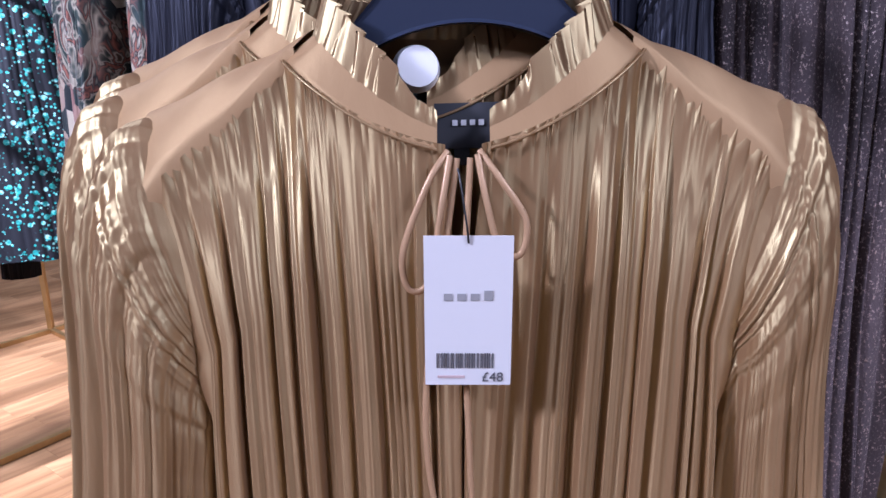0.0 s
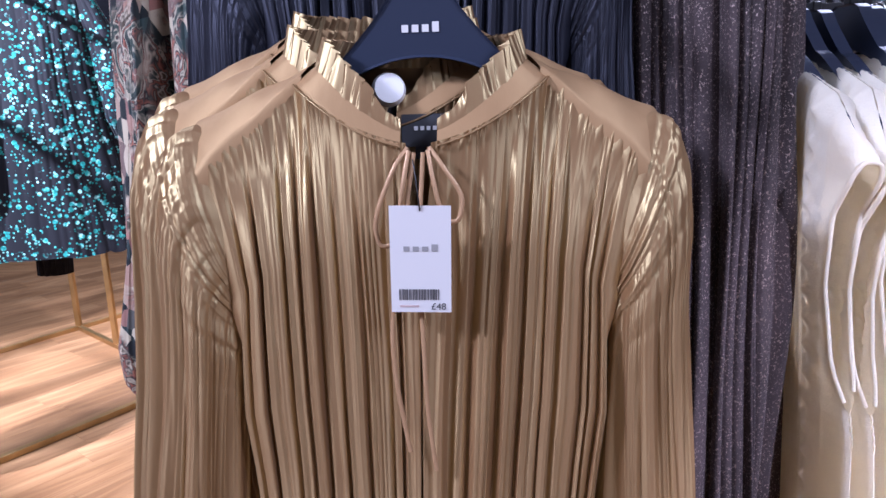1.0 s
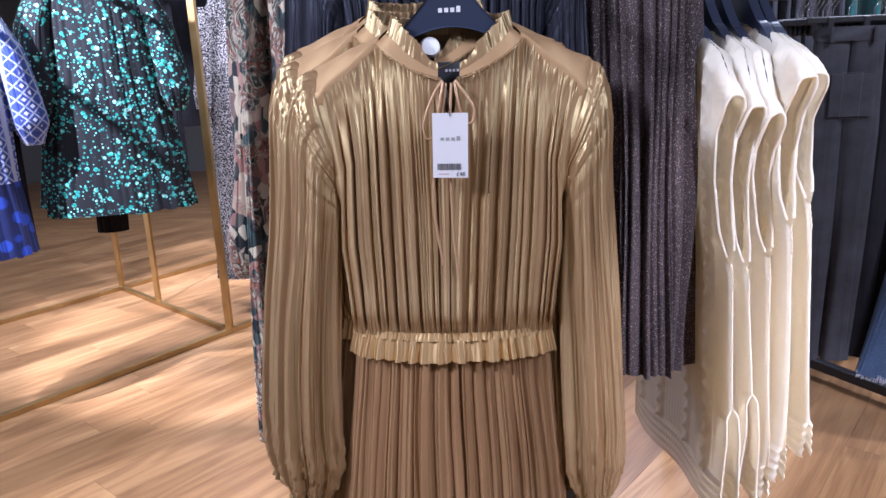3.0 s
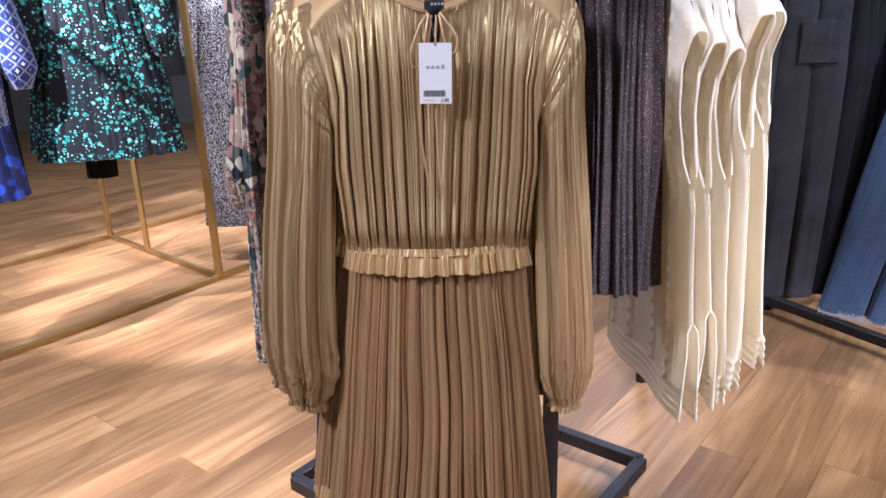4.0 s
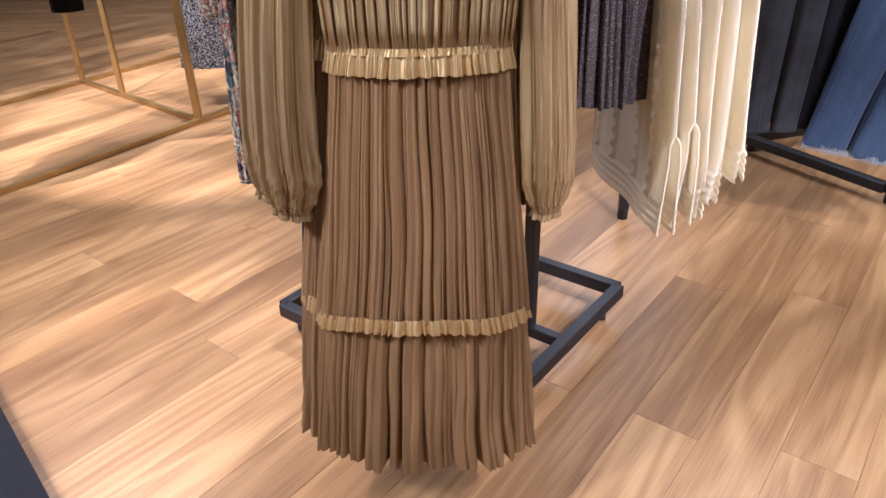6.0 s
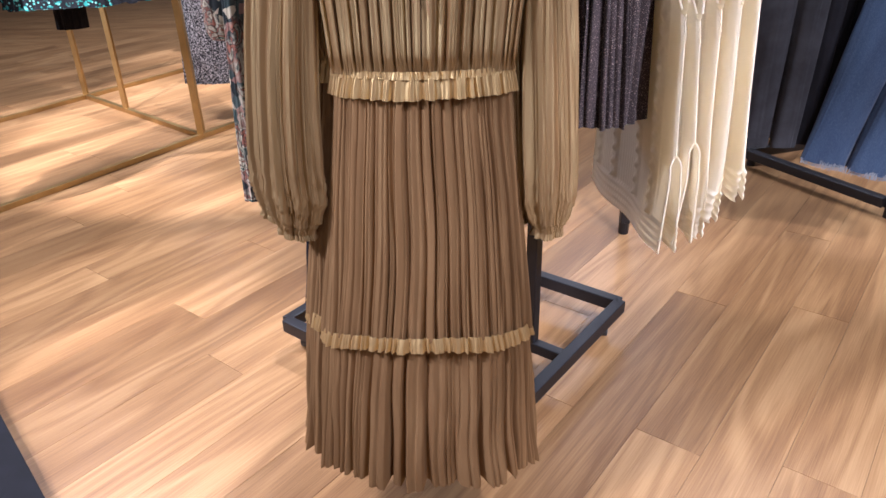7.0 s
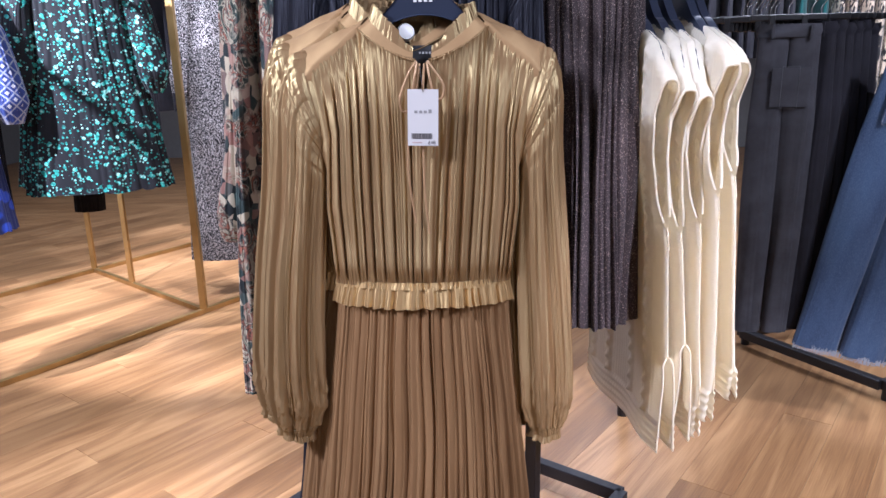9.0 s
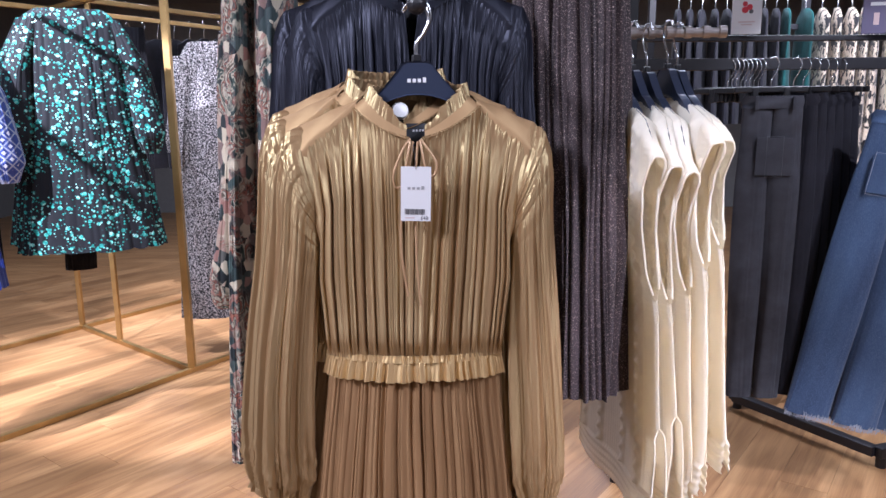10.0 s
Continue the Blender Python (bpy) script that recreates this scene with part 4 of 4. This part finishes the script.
part("face_out_arm", bar_bm(gp(-1.45, 0.0, 2.16), gp(-1.45, -0.60, 2.13), 0.02, 0.02), M_BRASS, brass)


def smock(at, material, label, group, seed, zt, zb, hw_top, hw_bot):
    """A loose print dress with full sleeves, facing the aisle."""
    t = thing("print_dress", label, "dress", group, at=at)
    H = zt - zb
    part("body", drape("body", [(zt, 0, 0, 0.13, 0.03), (zt - 0.05, 0, 0, hw_top, 0.05), (zt - 0.4 * H, 0, 0, hw_top + 0.02, 0.08), (zt - 0.70 * H, 0, 0, hw_bot * 0.85, 0.10), (zb, 0, 0, hw_bot, 0.13)],
                       material, 16, (0.006, 0.022), seed, hem=0.012), parent=t)
    for s in (-1, 1):
        part("sleeve", drape("sleeve", [(zt - 0.05, s * (hw_top - 0.02), 0, 0.03, 0.04), (zt - 0.25 * H, s * (hw_top + 0.06), -0.01, 0.06, 0.06), (zt - 0.52 * H, s * (hw_top + 0.10), -0.02, 0.075, 0.07),
                                        (zt - 0.57 * H, s * (hw_top + 0.10), -0.02, 0.05, 0.05), (zt - 0.60 * H, s * (hw_top + 0.10), -0.02, 0.035, 0.035)], material, 10, (0.004, 0.010), seed + 2 + s, nu=160), parent=t)
    return t


gm = smock(pose(-1.66, 2.75, 0, 0, 0, 24), M_GREEN, "black smock dress printed with turquoise-green sprigs", "green print dresses", 41, 2.08, 0.92, 0.20, 0.33)
copy_thing(gm, pose(-1.78, 2.90, 0.02, 0, 0, 26))
smock(pose(-2.11, 2.33, 0, 0, 0, 44), M_BLUE, "blue and white tile print dress with dark petal border", "blue print dresses", 47, 1.98, 0.80, 0.16, 0.20)
hung("black_garment", "plain black long garment hanging under the print dresses", "dress", "black garments", [(2.0, -1.80, 2.98, 0.12, 0.05), (0.76, -1.86, 2.98, 0.07, 0.05)], M_JET, 12, (0.006, 0.012), 51)
hung("black_garment", "plain black long garment hanging behind the print dresses", "dress", "black garments", [(2.1, -1.86, 3.70, 0.16, 0.06), (0.98, -1.92, 3.70, 0.20, 0.07)], M_JET, 12, (0.006, 0.012), 52)
hung("black_garment", "plain black long garment beside the blue dress", "dress", "black garments", [(2.0, -2.10, 2.52, 0.10, 0.05), (0.78, -2.08, 2.50, 0.09, 0.05)], M_JET, 12, (0.006, 0.012), 53)
gr = hung("fleck_dress", "black and white flecked midi dress on the brass rack", "dress", "fleck dresses",
          [(2.02, -1.36, 3.78, 0.10, 0.05), (1.95, -1.37, 3.78, 0.15, 0.06), (1.3, -1.42, 3.78, 0.15, 0.07), (0.26, -1.46, 3.78, 0.17, 0.08)], M_FLECK, 13, (0.010, 0.018), 55)
part("sleeve", drape("sleeve", [(1.93, -1.50, 3.70, 0.03, 0.04), (1.45, -1.56, 3.68, 0.05, 0.05), (1.35, -1.56, 3.68, 0.035, 0.04)], M_FLECK, 8, (0.004, 0.008), 57, nu=140), parent=gr)

# ---- trousers and jeans ----


def trousers(at, material, label, group, seed, W=0.20, L=1.15, flare=0.24, pocket=True, stitch=None, fray=False):
    """Wide-leg trousers clipped at the waist; z 0 is the hem, facing -y."""
    t = thing("trousers", label, "trousers", group, at=at)
    for s in (-1, 1):
        part("leg", drape("leg", [(L - 0.02, s * W * 0.50, 0, W * 0.54, 0.030), (L * 0.72, s * W * 0.54, 0, W * 0.56, 0.034), (0.0, s * flare * 0.55, 0, flare * 0.53, 0.030)], material, 5, (0.002, 0.006), seed + s, nu=140, sharp=1.4), parent=t)
        part("belt_loop", box_bm(0.012, 0.006, 0.05, (s * W * 0.62, -0.038, L - 0.005), 0.002), material, t)
    part("waistband", drape("waistband", [(L + 0.022, 0, 0, W * 1.04, 0.030), (L - 0.024, 0, 0, W * 1.06, 0.034)], material, 4, (0.001, 0.002), seed + 7, nz=8, nu=120, sharp=2), parent=t)
    if pocket:
        for s in ((-1, 1) if W > 0.12 else (0.15,)):
            p = box_bm(W * 0.62 if W > 0.12 else W * 1.25, 0.004, 0.14, (s * W * 0.52, -0.038, L - 0.20), 0.0015)
            pk = part("patch_pocket", p, material, t)
            if stitch:
                x, z0, z1, w = s * W * 0.52, L - 0.275, L - 0.125, W * 0.28
                for a, b in (((x - w, z0), (x - w, z1)), ((x + w, z0), (x + w, z1)), ((x - w, z0), (x + w, z0)), ((x - w, z1), (x + w, z1))):
                    part("stitch_line", bar_bm((a[0], -0.0408, a[1]), (b[0], -0.0408, b[1]), 0.0012, 0.0012, 0), stitch, pk)
    if fray:
        fr = random.Random(seed)
        bm = bmesh.new()
        for k in range(220):
            a = fr.uniform(-1, 1)
            x = a * flare * 1.08
            y = -0.03 * (1 - abs(abs(a) - 0.5)) - 0.004
            box_bm(0.0016, 0.0016, fr.uniform(0.012, 0.03), (x, y, fr.uniform(-0.006, 0.002)), 0, pose(0, 0, 0, 0, fr.uniform(-15, 15), 0), bm)
        part("frayed_hem", bm, M_STITCH, t, "frayed pale threads")
    return t


tr = trousers(pose(1.335, 1.86, 0.45, 0, 0, -8), M_TROUSER, "charcoal wide-leg trousers with patch pockets on a clip hanger", "charcoal trousers", 61, 0.105, 1.15, 0.092, True, M_SEAM)
tr2 = trousers(pose(1.43, 1.905, 0.456, 0, 0, -43), M_DARKTWILL, "black wide-leg trousers on a clip hanger behind the charcoal pair", "charcoal trousers", 63, 0.088, 1.15, 0.085)
for k in range(2, 7):
    copy_thing(tr2, pose(1.385 + 0.045 * k, 1.885 + 0.02 * k, 0.45 + 0.006 * (k % 3), 0, 0, -38 - 5 * k))
jn = trousers(pose(1.60, 1.76, 0.39, 0, 10, -14), M_DENIM, "mid-blue wide-leg jeans with frayed hem on a clip hanger", "blue jeans", 71, 0.15, 1.15, 0.155, True, M_STITCH, True)
copy_thing(jn, pose(1.78, 1.83, 0.34, 0, 9, -20))

side = thing("trouser_rack", "low black steel rail on a floor base for trousers", "clothes rack")
for z, y, w in ((1.745, 1.98, 0.045), (1.845, 2.02, 0.022)):
    part("rail", bar_bm((0.82, y, z), (3.2, y + 0.1, z), 0.03, w, 0.003), M_STEEL, side)
for x in (0.84, 2.5):
    part("post", bar_bm((x, 2.01, 0.05), (x, 2.01, 2.3), 0.04, 0.04, 0.003), M_STEEL, side)
for bx, by in ((2.02, 2.10), (1.64, 2.76)):
    part("base_bar", bar_bm((bx, by, 0.075), (bx + 1.5, by + 0.5, 0.075), 0.05, 0.05, 0.004), M_STEEL, side)
part("base_cross_bar", bar_bm((2.02, 2.11, 0.074), (1.65, 2.75, 0.074), 0.05, 0.046, 0.004), M_STEEL, side)
for x, y in ((2.05, 2.11), (3.4, 2.56), (1.68, 2.775), (3.0, 3.21), (0.84, 2.01), (2.5, 2.01)):
    part("foot", rod_bm((x, y, 0.0), (x, y, 0.055), 0.022), M_STEEL, side)


def clip_hanger(at, label, group):
    t = thing("clip_hanger", label, "hanger", group, at=at)
    part("bar", box_bm(0.26, 0.012, 0.022, (0, 0, 0.0), 0.004), M_BLKPLASTIC, t)
    for s in (-1, 1):
        part("clip", box_bm(0.022, 0.02, 0.055, (s * 0.055, 0, -0.018), 0.004), M_BLKPLASTIC, t)
    wire("hook", [(0, 0, 0.01), (0, 0, 0.035), (0.014, 0, 0.06), (0.024, 0, 0.09), (0.012, 0, 0.115), (-0.012, 0, 0.112)], 0.0024, M_CHROME, t, "chrome hook")
    return t


ch = clip_hanger(pose(1.325, 1.86, 1.645, 0, 0, -8), "black plastic clip hanger with chrome hook holding trousers", "clip hangers")
for k in range(1, 7):
    copy_thing(ch, pose(1.385 + 0.045 * k, 1.885 + 0.02 * k, 1.645, 0, 0, -38 - 5 * k))

for k in range(8):
    copy_thing(ch, pose(1.215 + 0.017 * k, 1.99, 1.645 + 0.002 * (k % 3), 0, 0, -30 - 2 * k))

# ---- far racks ----


def far_row(y, xa, xb, z_rail, material, label, n, length, seed, width=0.2, group="garments on a far rail", turn=70):
    """A rail of garments seen edge-on, each on its own hanger."""
    rr = random.Random(seed)
    me = drape("cloth", [(0.0, 0, 0, 0.05, 0.015), (-0.05, 0, 0, width, 0.022), (-0.3, 0, 0, width, 0.03), (-length, 0, 0, width * 0.95, 0.035)], material, 9, (0.003, 0.010), seed, nz=20, nu=90)
    for k in range(n):
        t = thing("hanging_garment", label, "garment", group, at=pose(xa + (xb - xa) * k / max(n - 1, 1), y + rr.uniform(-0.02, 0.02), z_rail - 0.13, 0, 0, turn + rr.uniform(-8, 8)))
        part("cloth", me, parent=t)
        wire("hanger_hook", [(0, 0, 0.0), (0, 0, 0.05), (0.012, 0, 0.085), (0.02, 0, 0.12), (0.0, 0, 0.145), (-0.015, 0, 0.13)], 0.003, M_CHROME, t, seg=6)


M_DARKJ = pile("dark_jacket_cloth", (0.012, 0.012, 0.018), 0.3, 300)
M_TEAL = pile("dark_teal_cloth", (0.008, 0.06, 0.06), 0.3, 300)
M_BLOUSE = pile("pale_blouse_cloth", (0.55, 0.48, 0.45), 0.1, 300)
far_rack = thing("far_rack", "long black steel hanging rail behind the trousers", "clothes rack")
for z in (2.12, 2.42):
    part("rail", bar_bm((0.7, 4.2, z), (5.5, 4.2, z), 0.03, 0.035, 0.003), M_STEEL, far_rack)
for x in (0.9, 1.55, 2.6, 4.0, 5.4):
    part("post", bar_bm((x, 4.25, 0.0), (x, 4.25, 2.75), 0.045, 0.045, 0.003), M_STEEL, far_rack)
far_row(4.15, 1.70, 2.35, 2.36, M_DARKJ, "dark navy jacket on a far rail", 9, 0.75, 81)
far_row(4.15, 2.42, 2.55, 2.36, M_TEAL, "dark teal jacket on a far rail", 2, 0.75, 82)
far_row(4.15, 2.66, 3.6, 2.36, M_LEOPARD, "black and cream leaf print dress on a far rail", 11, 1.25, 83)
far_row(5.3, 0.9, 1.65, 2.46, M_BLOUSE, "pale pink and cream blouse on a far rail", 11, 0.7, 84)
far_row(4.9, -0.9, 0.6, 2.3, M_DARKJ, "dark garment on a far rail", 14, 1.1, 85)
far_row(5.6, -2.6, -1.0, 2.35, M_DARKJ, "dark garment on a far rail", 13, 1.1, 86)


def sign(at, w, h, material, label):
    t = thing("sign_board", label, "sign", at=at)
    part("card", box_bm(w, 0.006, h, (0, 0, 0), 0.001), material, t)
    part("stem", box_bm(0.02, 0.012, h, (0, 0.010, 0.0), 0.002), M_STEEL, t)
    return t


sg = sign(pose(1.275, 2.0, 1.962, 0, 0, -8), 0.108, 0.21, M_PAPER, "white card shop sign with red petal shape on a rail stem")
for x, z, r in ((-0.008, -0.016, 0.012), (0.008, -0.006, 0.011), (-0.009, 0.006, 0.009), (0.0145, -0.022, 0.008)):
    d = bmesh.new()
    bmesh.ops.create_cone(d, cap_ends=True, segments=20, radius1=r, radius2=r, depth=0.001, matrix=pose(x, -0.0042, z, 90))
    part("petal_shape", d, M_REDSHAPE if x < 0.014 else M_INK, sg)
part("text_bar", box_bm(0.06, 0.001, 0.004, (0, -0.0042, -0.060), 0), M_FAINT, sg)
part("text_bar", box_bm(0.04, 0.001, 0.0035, (0, -0.0042, -0.070), 0), M_FAINT, sg)
pl = sign(pose(1.83, 2.02, 1.977, 0, 0, -8), 0.19, 0.24, M_PLUM, "plum-grey card sign with pale printed shapes")
part("text_bar", box_bm(0.10, 0.001, 0.013, (-0.02, -0.0042, -0.01), 0), M_PAPER, pl)
part("icon_shape", box_bm(0.02, 0.001, 0.045, (-0.045, -0.0042, -0.065), 0.0), M_FAINT, pl)

# ---- dark panel at the edge of the aisle ----
dp = part("display_plinth", box_bm(0.9, 0.62, 0.10, (0, -0.31, 0.05), 0.006), M_JET)
dp.matrix_world = pose(-1.13, 0.66, 0, 0, 0, -47.4)
tagged(dp, "low dark grey laminated display plinth on the floor", "plinth")

# ---- oak floor ----
fl = part("floor", box_bm(x1 - x0, y1 - y0, 0.1, ((x0 + x1) / 2, (y0 + y1) / 2, -0.056)), M_SUB)
tagged(fl, "warm oak plank shop floor with subtle grain", "floor", kind="structure")
PW, PL, ANG = 0.19, 1.55, 53.0
PM = pose(0, 0, 0, 0, 0, ANG)


def plank_mesh(L, W):
    bm = box_bm(L - 0.0008, W - 0.0008, 0.012, (0, 0, -0.006), 0.0)
    es = [e for e in bm.edges if all(v.co.z > -0.001 for v in e.verts)]
    bmesh.ops.bevel(bm, geom=es, offset=0.0006, segments=1, affect="EDGES")
    me = bpy.data.meshes.new("plank")
    bm.to_mesh(me)
    bm.free()
    me.materials.append(M_WOOD)
    return me


pk = plank_mesh(PL, PW)
rp = random.Random(11)
rest = []
near = []
for r in range(-75, 76):
    off = rp.uniform(0, PL)
    for c in range(-10, 11):
        lx, ly = c * PL + off, (r + 0.35) * PW
        w = PM @ Vector((lx, ly, 0))
        if x0 - 0.4 < w.x < x1 + 0.4 and y0 - 0.4 < w.y < y1 + 0.4:
            near.append(((w - Vector((-0.3, 2.2, 0))).length, lx, ly))
near.sort()
for d, lx, ly in near[:300]:
    o = new("plank", pk)
    o.parent = fl
    o.matrix_basis = PM @ pose(lx, ly, 0)
vs, fs = [], []
for d, lx, ly in near[300:]:
    k = len(vs)
    for sx, sy in ((-1, -1), (1, -1), (1, 1), (-1, 1)):
        vs.append(PM @ Vector((lx + sx * (PL / 2 - 0.001), ly + sy * (PW / 2 - 0.001), -0.001)))
    fs.append((k, k + 1, k + 2, k + 3))
far = part("far_planks", mesh_from("far_planks", vs, fs, M_WOOD, False), parent=fl)
tagged(far, kind="stuff")
